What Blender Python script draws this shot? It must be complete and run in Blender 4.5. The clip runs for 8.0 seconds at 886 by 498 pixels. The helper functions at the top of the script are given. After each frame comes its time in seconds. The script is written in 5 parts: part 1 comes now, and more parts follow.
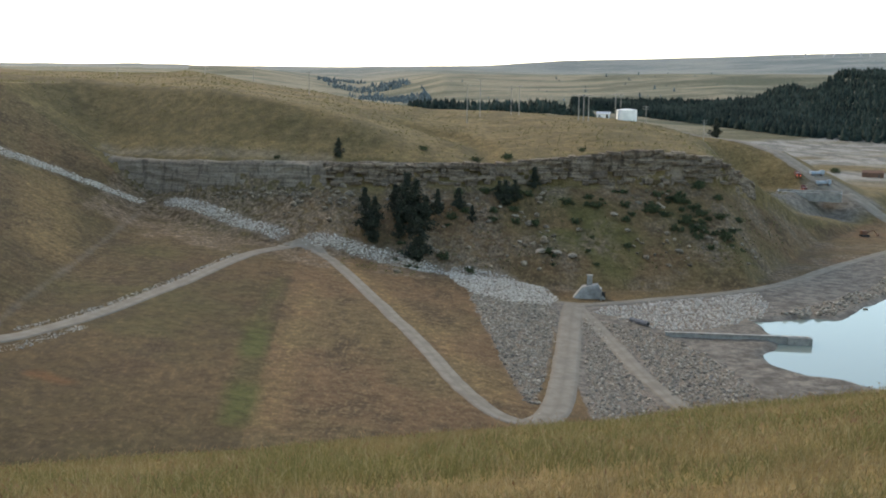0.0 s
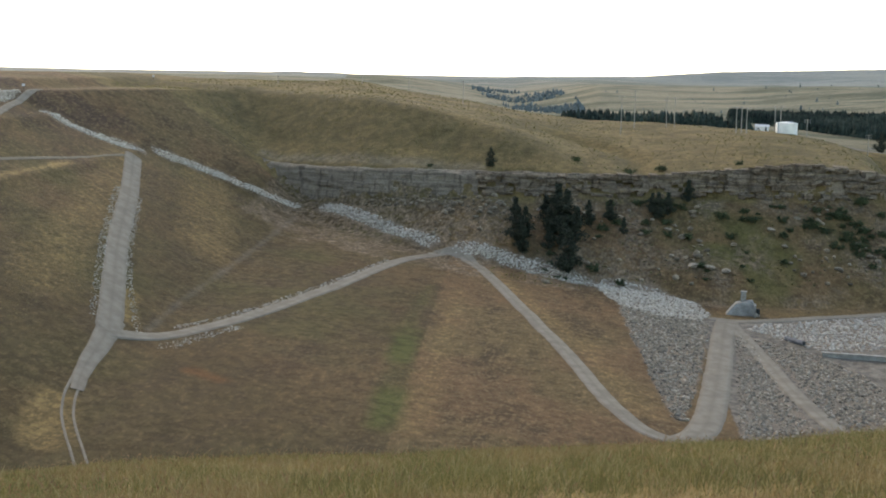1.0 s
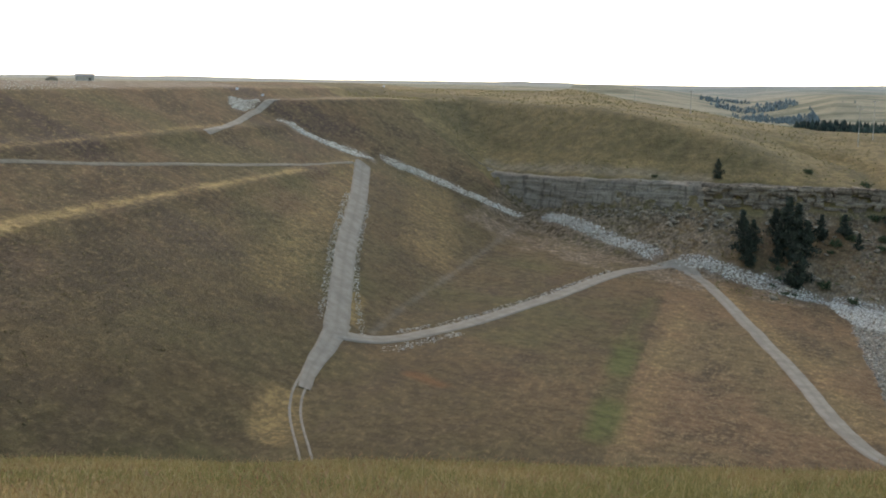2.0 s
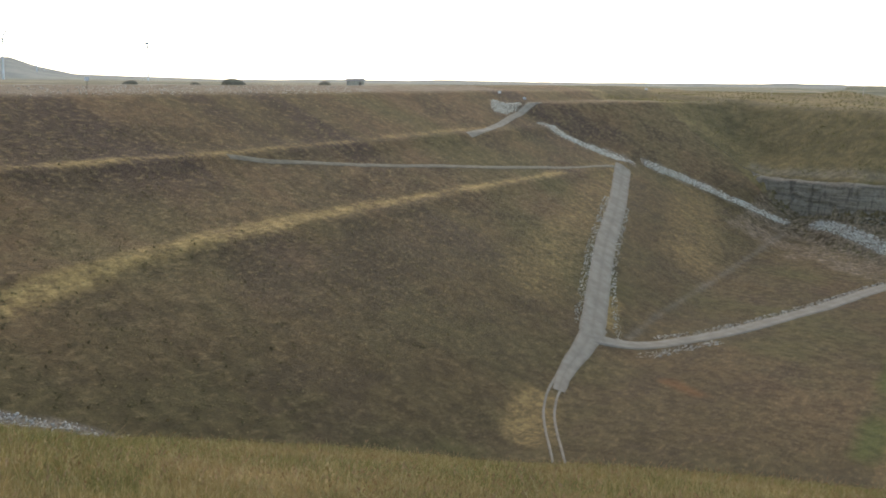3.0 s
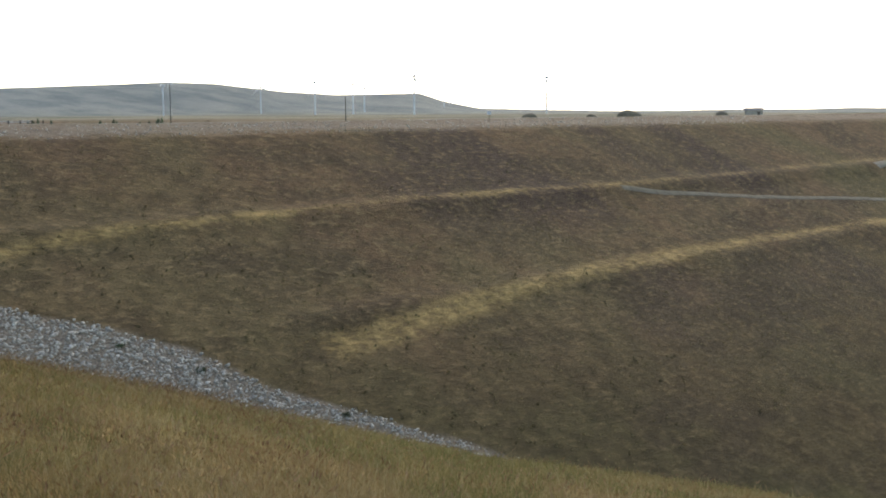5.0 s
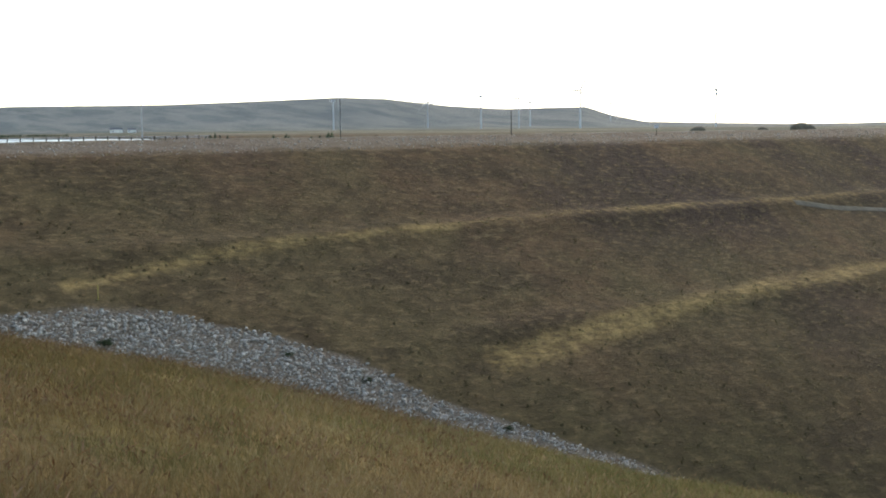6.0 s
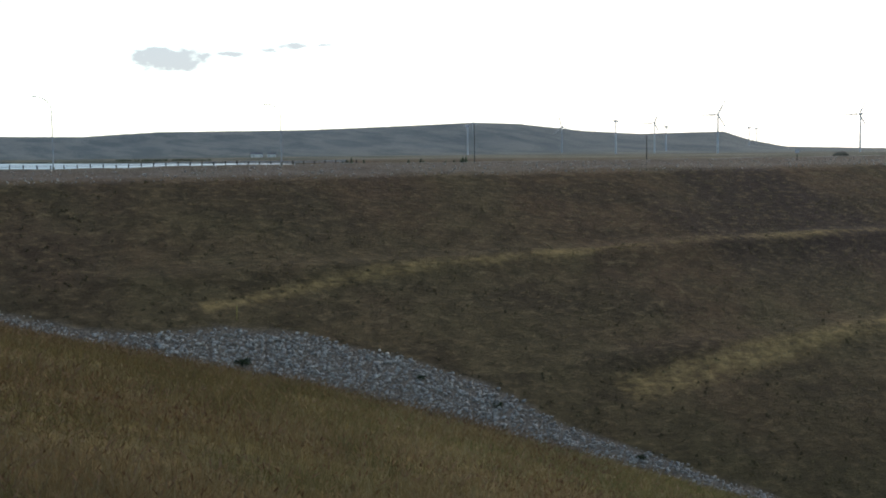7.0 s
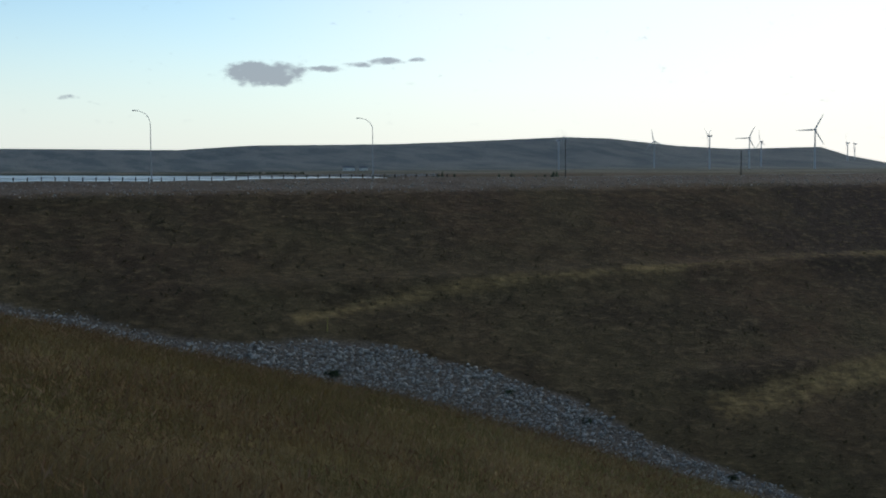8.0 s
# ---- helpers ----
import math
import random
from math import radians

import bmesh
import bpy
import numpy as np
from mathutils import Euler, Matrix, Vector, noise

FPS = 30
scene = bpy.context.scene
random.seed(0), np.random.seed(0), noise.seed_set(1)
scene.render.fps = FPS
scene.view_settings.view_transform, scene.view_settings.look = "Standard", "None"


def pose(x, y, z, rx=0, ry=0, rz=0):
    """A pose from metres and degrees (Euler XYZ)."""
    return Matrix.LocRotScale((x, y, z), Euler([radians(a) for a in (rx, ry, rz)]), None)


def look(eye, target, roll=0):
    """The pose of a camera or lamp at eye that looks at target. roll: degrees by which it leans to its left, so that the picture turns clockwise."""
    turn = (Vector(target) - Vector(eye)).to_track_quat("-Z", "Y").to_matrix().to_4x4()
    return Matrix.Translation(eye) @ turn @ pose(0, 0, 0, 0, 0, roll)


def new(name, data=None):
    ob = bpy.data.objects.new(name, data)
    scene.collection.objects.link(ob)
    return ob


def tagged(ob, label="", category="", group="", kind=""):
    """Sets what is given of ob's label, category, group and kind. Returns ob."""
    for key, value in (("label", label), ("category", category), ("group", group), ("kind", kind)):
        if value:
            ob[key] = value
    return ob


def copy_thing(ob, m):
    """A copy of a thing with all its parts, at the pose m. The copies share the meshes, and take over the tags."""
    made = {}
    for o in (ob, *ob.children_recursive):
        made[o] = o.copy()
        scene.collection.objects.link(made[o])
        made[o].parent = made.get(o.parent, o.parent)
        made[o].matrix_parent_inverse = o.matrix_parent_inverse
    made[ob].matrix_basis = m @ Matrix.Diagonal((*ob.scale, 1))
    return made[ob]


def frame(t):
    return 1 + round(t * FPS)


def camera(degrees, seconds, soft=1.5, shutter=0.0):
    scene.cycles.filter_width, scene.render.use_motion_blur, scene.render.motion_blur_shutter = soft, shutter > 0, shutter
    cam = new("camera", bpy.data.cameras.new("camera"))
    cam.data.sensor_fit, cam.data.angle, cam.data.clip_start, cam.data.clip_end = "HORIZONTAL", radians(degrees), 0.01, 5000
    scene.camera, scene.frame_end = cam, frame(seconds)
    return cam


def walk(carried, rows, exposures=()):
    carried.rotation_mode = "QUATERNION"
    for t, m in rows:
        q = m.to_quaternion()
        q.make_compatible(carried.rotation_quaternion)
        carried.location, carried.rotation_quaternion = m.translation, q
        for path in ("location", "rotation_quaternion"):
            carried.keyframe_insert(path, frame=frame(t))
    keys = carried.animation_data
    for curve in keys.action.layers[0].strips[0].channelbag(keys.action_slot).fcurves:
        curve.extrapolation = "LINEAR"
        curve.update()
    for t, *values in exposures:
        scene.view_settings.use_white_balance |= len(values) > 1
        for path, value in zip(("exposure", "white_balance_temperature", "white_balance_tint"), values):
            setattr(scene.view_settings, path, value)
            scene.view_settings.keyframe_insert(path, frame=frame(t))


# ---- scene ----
cam = camera(40.52, 8.0, soft=1.9)
EYE = 75.0  # height of the eye over the valley datum
PATH = [  # seconds, yaw to the left, pitch, roll
    (0, -0, -8.64, 0.65),
    (0.5, 4.01, -8.6, 0.99),
    (1, 7.22, -8.28, 1.06),
    (1.5, 12.01, -8.04, 0.99),
    (3, 30.25, -8.01, 0.57),
    (3.5, 35.74, -7.63, 0.24),
    (4, 40.3, -7.2, 0.24),
    (4.5, 44.62, -6.86, 0.16),
    (5, 48.94, -6.56, -0.42),
    (6.5, 60.19, -5.3, -0.58),
    (7, 63.15, -4.59, -0.62),
    (7.5, 65.64, -3.99, -0.51),
    (8, 67.44, -3.88, -0.34),
]
EXPOSURES = [(0.0, 1.24, 8400, 14), (3.5, 1.26, 8400, 14), (5.0, 1.08, 8100, 14), (6.3, 0.7, 7700, 13), (7.0, 0.03, 7100, 12), (7.5, -0.53, 6700, 11), (8.0, -0.8, 6500, 10)]
walk(cam, [(t, pose(0, 0, EYE, 90 + pitch, 0, yaw) @ pose(0, 0, 0, 0, 0, roll)) for t, yaw, pitch, roll in PATH], EXPOSURES)

# ---- sky and sun ----
world = bpy.data.worlds.new("world")
scene.world = world
world.use_nodes = True
wt = world.node_tree
SUN_LEFT, SUN_UP = 35.0, 24.0   # degrees left of +y, degrees up


def node(tree, kind, inputs=(), **settings):
    n = tree.nodes.new(kind)
    for key, value in settings.items():
        setattr(n, key, value)
    for key, value in dict(inputs).items():
        if isinstance(value, bpy.types.NodeSocket):
            tree.links.new(value, n.inputs[key])
        else:
            n.inputs[key].default_value = value
    return n


def maths(tree, op, a, b=0.0, clamp=False):
    return node(tree, "ShaderNodeMath", {0: a, 1: b}, operation=op, use_clamp=clamp).outputs[0]


def mixed(tree, fac, a, b, blend="MIX"):
    n = node(tree, "ShaderNodeMix", {0: fac, 6: a, 7: b}, data_type="RGBA", blend_type=blend)
    return n.outputs[2]


def ramp(tree, fac, low, high):
    return node(tree, "ShaderNodeMapRange", {0: fac, 1: low, 2: high}, interpolation_type="SMOOTHSTEP").outputs[0]


def noise_of(tree, vector, scale, detail=4.0, rough=0.55):
    return node(tree, "ShaderNodeTexNoise", {"Vector": vector, "Scale": scale, "Detail": detail, "Roughness": rough}).outputs["Fac"]


sky = node(wt, "ShaderNodeTexSky", sky_type="NISHITA", sun_disc=False, sun_elevation=radians(SUN_UP), sun_rotation=radians(-SUN_LEFT),
           air_density=1.0, dust_density=0.25, ozone_density=1.5)
way = node(wt, "ShaderNodeTexCoord").outputs["Generated"]
sun_way = Vector((-math.sin(radians(SUN_LEFT)) * math.cos(radians(SUN_UP)), math.cos(radians(SUN_LEFT)) * math.cos(radians(SUN_UP)), math.sin(radians(SUN_UP))))
toward = node(wt, "ShaderNodeVectorMath", {0: way, 1: sun_way}, operation="DOT_PRODUCT").outputs["Value"]
deeper = mixed(wt, 1.0, sky.outputs["Color"], (1.30, 1.45, 1.52, 1), "MULTIPLY")
up_way = node(wt, "ShaderNodeSeparateXYZ", {0: way}).outputs["Z"]
hazed = mixed(wt, maths(wt, "MULTIPLY", ramp(wt, up_way, 0.14, 0.0), 0.75), deeper, (8.6, 9.3, 9.8, 1))
# a bright veil of thin cloud round the low sun, thinning out away from it
veil_noise = noise_of(wt, node(wt, "ShaderNodeMapping", {"Vector": way, "Scale": (1, 1, 5)}).outputs[0], 2.2, 5)
veil = maths(wt, "MULTIPLY", ramp(wt, toward, 0.68, 0.96), maths(wt, "ADD", 0.75, maths(wt, "MULTIPLY", veil_noise, 0.5)), True)
veiled = mixed(wt, maths(wt, "MULTIPLY", veil, 0.8), hazed, (11.5, 11.4, 11.2, 1))
# one small grey cloud with a broken tail
right = Vector((math.cos(radians(75)), math.sin(radians(75)), 0))
aside = node(wt, "ShaderNodeVectorMath", {0: way, 1: right}, operation="DOT_PRODUCT").outputs["Value"]
height = node(wt, "ShaderNodeSeparateXYZ", {0: way}).outputs["Z"]
front = ramp(wt, node(wt, "ShaderNodeVectorMath", {0: way, 1: (-math.sin(radians(75)), math.cos(radians(75)), 0)}, operation="DOT_PRODUCT").outputs["Value"], 0.5, 0.6)
ragged = noise_of(wt, node(wt, "ShaderNodeMapping", {"Vector": way, "Scale": (1, 1, 2.2)}).outputs[0], 75.0, 5)


def puff(across_at, up_at, wide, high, weight):
    a = maths(wt, "POWER", maths(wt, "DIVIDE", maths(wt, "SUBTRACT", aside, across_at), wide), 2)
    b = maths(wt, "POWER", maths(wt, "DIVIDE", maths(wt, "SUBTRACT", height, up_at), high), 2)
    return maths(wt, "MULTIPLY", maths(wt, "SUBTRACT", 1.0, maths(wt, "ADD", a, b), True), weight)


cloud = maths(wt, "MAXIMUM", puff(-0.014, 0.0775, 0.042, 0.0135, 1.0), puff(0.038, 0.0815, 0.020, 0.0036, 0.8))
for puff_at in ((0.060, 0.0845, 0.015, 0.0032, 0.72), (0.087, 0.0875, 0.019, 0.0038, 0.76), (0.111, 0.0885, 0.011, 0.0032, 0.72), (-0.030, 0.0715, 0.012, 0.0075, 0.7)):
    cloud = maths(wt, "MAXIMUM", cloud, puff(*puff_at))
cloud = maths(wt, "MAXIMUM", cloud, puff(-0.168, 0.057, 0.012, 0.003, 0.55))
cloud = maths(wt, "MULTIPLY", ramp(wt, maths(wt, "ADD", cloud, maths(wt, "MULTIPLY", maths(wt, "SUBTRACT", ragged, 0.5), 1.6)), 0.22, 0.75), front)
clouded = mixed(wt, maths(wt, "MULTIPLY", cloud, 0.85), veiled, (3.4, 3.9, 4.6, 1))
back = wt.nodes["Background"]
back.inputs["Strength"].default_value = 0.15
wt.links.new(clouded, back.inputs["Color"])
sun_data = bpy.data.lights.new("sun", "SUN")
sun_data.energy, sun_data.angle, sun_data.color = 0.7, radians(25), (1.0, 0.94, 0.85)
sun = new("sun", sun_data)
sun.matrix_world = look(sun_way * 300 + Vector((0, 0, EYE)), (0, 0, EYE))

# ---- shape of the land (heights relative to the eye until place() adds EYE) ----
def smooth(a, b, x):
    t = np.clip((x - a) / (b - a), 0.0, 1.0)
    return t * t * (3 - 2 * t)


def hashed(i, j, seed):
    v = np.sin(i * 127.1 + j * 311.7 + seed * 74.7) * 43758.5453
    return v - np.floor(v)


def waves(x, y, size, seed=0, octaves=3):
    """Smooth value noise of about -1 to 1."""
    total, weight, norm = 0.0, 1.0, 0.0
    for k in range(octaves):
        px, py = x / size, y / size
        ix, iy = np.floor(px), np.floor(py)
        fx, fy = px - ix, py - iy
        fx, fy = fx * fx * (3 - 2 * fx), fy * fy * (3 - 2 * fy)
        a = hashed(ix, iy, seed + k) * (1 - fx) + hashed(ix + 1, iy, seed + k) * fx
        b = hashed(ix, iy + 1, seed + k) * (1 - fx) + hashed(ix + 1, iy + 1, seed + k) * fx
        total = total + weight * (2 * (a * (1 - fy) + b * fy) - 1)
        norm, weight, size = norm + weight, weight * 0.5, size * 0.47
    return total / norm


STRIKE = radians(4.0)       # the crest runs 4 degrees left of +y
SLOPE, DEEP = 0.5, 95.0     # downstream face
CREST_Z, CREST_W, CREST_WIDE = -2.0, 199.0, 9.0
LAKE_Z, RIVER_Z = -8.0, -72.5


def across(x, y):
    return -x * np.cos(STRIKE) - y * np.sin(STRIKE)


def along(x, y):
    return y * np.cos(STRIKE) - x * np.sin(STRIKE)


def softmax(a, b, r):
    h = np.clip(0.5 + 0.5 * (a - b) / r, 0, 1)
    return b * (1 - h) + a * h + r * h * (1 - h)


def near_hill(x, y):
    d = np.hypot(x, y)
    az = np.degrees(np.arctan2(-x, y))
    edge = 0.009 + np.interp(az, [-180, -90, -45, -20.9, -8.8, 0, 10.5, 27.9, 35.9, 46.9, 57.7, 69.8, 80.4, 87.8, 110, 180],
                     [0.06, 0.08, 0.16, 0.247, 0.290, 0.309, 0.321, 0.320, 0.308, 0.290, 0.245, 0.188, 0.142, 0.109, 0.06, 0.06])
    reach = 35.0
    q = 1.6 / reach ** 2
    m = edge - 2 * np.sqrt(1.6 * q)
    back = smooth(105, 150, np.abs(az - 20))
    z = -1.6 - m * d - q * d * d
    plateau = -1.6 - 0.02 * d + 2.5 * waves(x, y, 160, 9)* smooth(60, 200, d)
    return z * (1 - back) + plateau * back


def dam(x, y):
    w = across(x, y)
    face = -DEEP + SLOPE * w
    bench = 0.9 * np.exp(-((face + 17.0) / 1.3) ** 2) * smooth(10, 60, along(x, y)) + 0.8 * np.exp(-((face + 29.5) / 1.3) ** 2) * smooth(80, 120, along(x, y))
    shoulder = np.minimum(-4.1 + 0.12 * (w - 182), CREST_Z)
    up = CREST_Z - 0.4 * (w - CREST_W - CREST_WIDE)
    return np.minimum(np.minimum(face + bench, shoulder), np.maximum(up, -28.0))


def valley(x, y):
    z = -66.3 - 0.1 * x
    return np.maximum(np.minimum(z, -50.0), -70.5)


def cliff_line(x):
    """Where the rock band of the far bank runs: its y for each x."""
    return np.interp(x, [-400, -145, -90, -38, 0, 50, 101, 130, 200, 300, 420], [560, 478, 450, 432, 435, 438, 447, 475, 560, 700, 900])


def signed(x, y, ring):
    """Distance to the outline of a plan polygon, positive inside."""
    best, inside = np.full(np.shape(x), 1e9), np.zeros(np.shape(x), bool)
    for (ax, ay), (bx, by) in zip(ring, ring[1:] + ring[:1]):
        t = np.clip(((x - ax) * (bx - ax) + (y - ay) * (by - ay)) / ((bx - ax) ** 2 + (by - ay) ** 2), 0, 1)
        best = np.minimum(best, np.hypot(x - ax - t * (bx - ax), y - ay - t * (by - ay)))
        if ay != by:
            inside ^= ((ay > y) != (by > y)) & (x < ax + (y - ay) * (bx - ax) / (by - ay))
    return np.where(inside, best, -best)


def far_hill(x, y):
    v = 0.95 * (y - cliff_line(x)) + 4 * waves(x, x * 0, 42, 3, 3) + 1.2 * waves(x, y, 9, 4, 2)
    d = np.hypot(x, y)
    az = np.degrees(np.arctan2(-x, y))
    top = np.interp(x, [-200, -145, -38, 20, 75, 101, 125, 150, 180, 260], [-38.5, -38.5, -36, -35.5, -30, -33, -46, -61, -67, -70])
    base = np.interp(x, [-200, -145, -38, 101, 125, 150, 200], [-52, -52, -42, -41, -52, -64, -70])
    talus = np.maximum(base + 0.52 * np.minimum(v, 0) + 1.3 * waves(x, y, 17, 14, 3) * smooth(-2, -14, v) * smooth(-68, -60, base + 0.52 * v), -70.5)
    step = smooth(-1.5, 2.5, v)
    # a steep grassy face up to a rounded brow, then open upland that rises to the hill's skyline
    steep = np.interp(x, [-200, -60, -20, 10, 60], [0.47, 0.45, 0.36, 0.22, 0.16])
    brow = np.interp(x, [-300, -200, -145, -100, -80, -50, -30, -5, 20, 60, 101, 125, 150, 200, 260], [-6, -8, -9.5, -10.5, -13, -18, -24, -32, -34, -28, -31, -44, -58, -66, -70])
    brow = brow + 1.3 * waves(x, y, 46, 8, 2)
    sky_at = np.interp(az, [-15, -12, -8, -3, 1, 4, 6, 9.5, 12, 25], [500, 520, 560, 585, 595, 605, 620, 680, 700, 760])
    sky_el = np.interp(az, [-14.7, -13.4, -12.3, -10.7, -9.1, -8.1, -5.7, -3, 0.7, 3.7, 6, 9.5, 10.8, 12, 13.4, 15.3, 20, 26], [-5.8, -4.6, -3.3, -2.76, -2.45, -2.32, -2.2, -2.06, -1.98, -1.64, -1.22, -0.68, -0.36, -0.2, -0.38, -0.42, -0.3, -0.25])
    crown = sky_at * np.tan(np.radians(sky_el))
    start = cliff_line(x) + np.maximum(brow - top, 0) / steep
    run = np.clip((y - start) / np.maximum(sky_at * np.cos(np.radians(az)) - start, 25), 0, 1)
    upland = brow + (crown - brow) * (0.65 * run + 0.35 * np.sin(run * 1.5708)) + 1.6 * waves(x, y, 62, 17, 2) * run * (1 - run) * 2.4
    upland = upland - 0.07 * np.clip(d - sky_at, 0, 400) * (az < 11)
    face = top + steep * np.clip(v, 0, 400)
    above = -softmax(-face, -upland, 3.0)
    # a worn notch where a gully runs down to the rim
    gully, share = clear_of(x, y, [(-18, 520), (2, 500), (14, 480), (16, 452)])
    above = above - 2.6 * np.exp(-(gully / 6.0) ** 2)
    z = talus * (1 - step) + above * step
    # the abutment shoulder that the crest runs into
    shoulder = np.minimum(-28 - 0.6 * (x + 162) + 0.12 * (y - 411), np.minimum(brow, -8.0))
    z = softmax(z, shoulder, 7.0)
    # the graded spur that carries the haul road down to the flat
    far, share = clear_of(x, y, SPUR)
    crest = np.interp(share, [0, 0.2, 0.4, 0.62, 0.8, 1], [-29, -33, -36, -43, -51, -60])
    return np.maximum(z, crest - 0.42 * np.clip(far - 7, 0, 300) + 1.2 * waves(x, y, 22, 18, 2) * smooth(8, 20, far))


SPUR = [(118, 690), (140, 685), (160, 668), (176, 645), (184, 622), (196, 590)]


def clear_of(x, y, line):
    """Distance to a polyline in plan and the share of the way along it."""
    best, share = np.full(np.shape(x), 1e9), np.zeros(np.shape(x))
    total, run = sum(math.dist(a, b) for a, b in zip(line, line[1:])), 0.0
    for (ax, ay), (bx, by) in zip(line, line[1:]):
        n = math.dist((ax, ay), (bx, by))
        t = np.clip(((x - ax) * (bx - ax) + (y - ay) * (by - ay)) / n ** 2, 0, 1)
        d = np.hypot(x - ax - t * (bx - ax), y - ay - t * (by - ay))
        share = np.where(d < best, (run + t * n) / total, share)
        best = np.minimum(best, d)
        run += n
    return best, share


def lake_shore(az):
    """How far off the reservoir's other shore lies."""
    return np.interp(az, [69.5, 70.75, 75, 80.2, 87.6, 95], [960, 1080, 1240, 1430, 1900, 2250])


def plains(x, y):
    d = np.hypot(x, y)
    az = np.degrees(np.arctan2(-x, y))
    # the open valley downstream, the plain upstream
    floor = np.interp(az, [-13, -5, 4, 9, 14, 40, 60], [-70.5, -45, -48, -20, -10, -8, -6]) + 0 * d
    far = smooth(np.interp(az, [-13, -5, 0, 4], [1150, 1450, 1500, 2000]), np.interp(az, [-13, -5, 0, 4], [2100, 2500, 2500, 3200]), d) * (az < 14)
    floor = floor * (1 - far) + (-12.0) * far
    ridge = np.interp(az, [-60, -25, -20, -16, -12, -5.6, -1.9, 5, 15, 26, 40, 47.2, 48.8, 50, 53.8, 56.4, 59.5, 61.6, 69.7, 76.4, 79.8, 87.7, 120],
                      [40, 66, 59, 50, 38, 24, 4, -6, -4, -6, -6, 8, 30, 58, 55, 66, 92, 98, 78, 76, 62, 67, 50])
    z = floor + (ridge - floor) * smooth(2900, 4000, d)
    # rolling hills beyond the river, spurs on the long ridge, a nearly level plain upstream
    rolling = 13 * waves(x, y, 420, 22, 3) * smooth(1350, 1800, d) * smooth(3600, 2600, d) * (az < 12)
    spurs = 15 * waves(x, y, 520, 23, 3) * smooth(2700, 3200, d) * smooth(4000, 3500, d)
    return z + rolling + spurs + np.where(az > 40, 0.8, 3.0) * waves(x, y, 330, 21) * smooth(900, 1800, d)


POOL = [(86, 304), (81, 296), (81, 285), (87, 275), (94, 271), (101, 262), (125, 262), (190, 380), (190, 432), (141, 374), (129, 360), (115, 340), (108, 343), (101, 340), (90, 336), (90, 314)]


def land(x, y):
    x, y = np.asarray(x, float), np.asarray(y, float)
    d = np.hypot(x, y)
    w, u = across(x, y), along(x, y)
    z = softmax(dam(x, y), valley(x, y), 2.0)
    z = np.maximum(z, far_hill(x, y))
    keep = 1 - smooth(620, 980, d) * ((w < CREST_W) | (np.arctan2(-x, y) < radians(60)))
    lake = (w > CREST_W + CREST_WIDE + 10) & (d > 210) & (np.arctan2(-x, y) > radians(70))
    z = np.where(keep < 1, z * keep + plains(x, y) * (1 - keep), z)
    out = np.where(d > 900, plains(x, y), z)
    shore = lake_shore(np.degrees(np.arctan2(-x, y)))
    z = np.where(lake, np.where(d < 900, -20.0, -20.0 * (1 - smooth(shore - 40, shore, d)) + plains(x, y) * smooth(shore - 40, shore, d)), z)
    z = np.where(~lake & (d > 980), out, z)
    # the plunge pool beyond the concrete wall
    pool = signed(x, y, POOL) + 1.6 * waves(x, y, 7, 70, 3)
    z = np.where(d < 600, z - 2.6 * smooth(-3, 5, pool), z)
    near = near_hill(x, y)
    z = np.where(d < 420, np.maximum(z, near), z)
    return z + 0.25 * waves(x, y, 14, 5) * smooth(40, 150, d)


def ground(x, y):
    return float(land(x, y)) + EYE

# ---- end of the land ----

# lines in plan, metres from the eye: x right of the first view, y ahead
UP_ROAD = [(-99, 233), (-111, 265), (-123, 297), (-140, 347), (-158, 396)]
BENCH_ROAD = [(-99, 231), (-90.5, 245), (-81, 275), (-72, 320), (-62.5, 378), (-52, 404)]
DOWN_ROAD = [(-56, 402), (-46, 402), (-38, 390), (-30.5, 368), (-15.5, 318), (-4, 278), (4, 246), (11, 228), (19, 224), (24, 235)]
TOE_ROAD = [(17, 222), (23.5, 237), (30, 281), (37, 336), (40, 356)]
FORK_ROAD = [(40, 352), (44, 310), (46.5, 274), (51, 244), (54, 225)]
RIVER_ROAD = [(34, 354), (47.5, 356), (71, 367), (98, 381), (117, 398), (142, 430), (184, 478), (260, 560)]
TRACK = [(-98, 231), (-94.7, 214), (-91, 198), (-87.5, 188), (-83, 179), (-72, 160)]
THIN_ROAD = [(-169.6, 199), (-167.8, 216), (-165, 259), (-161.7, 315), (-158.2, 388)]
RISE_ROAD = [(-171, 200), (-174, 255), (-178, 320), (-184.6, 350), (-192.2, 378), (-196.2, 398), (-198, 410)]
UPPER_BERM = [(-153.4, 43), (-158, 63), (-161.3, 80), (-163.3, 100), (-167.4, 137), (-171, 200), (-175.8, 255), (-184, 342)]
LOWER_BERM = [(-132.6, 96), (-134.3, 106), (-137, 121), (-141.4, 145), (-145, 174), (-149.6, 226), (-153.5, 290), (-157, 345)]
FAR_ROAD = [(100, 690)] + SPUR + [(214, 560), (224, 540)]
CROSS_TRACK = [(-112, 440), (-103, 337), (-98.4, 275), (-95, 244)]
RIPRAP_RIM = [(-160, -4), (-157.6, 6), (-154.5, 16), (-149.5, 28), (-148.6, 35), (-149.2, 44), (-147.1, 53.4), (-141.3, 65.3), (-135.4, 74.5), (-127.5, 80.5), (-122, 88), (-115, 97.5), (-108, 107)]
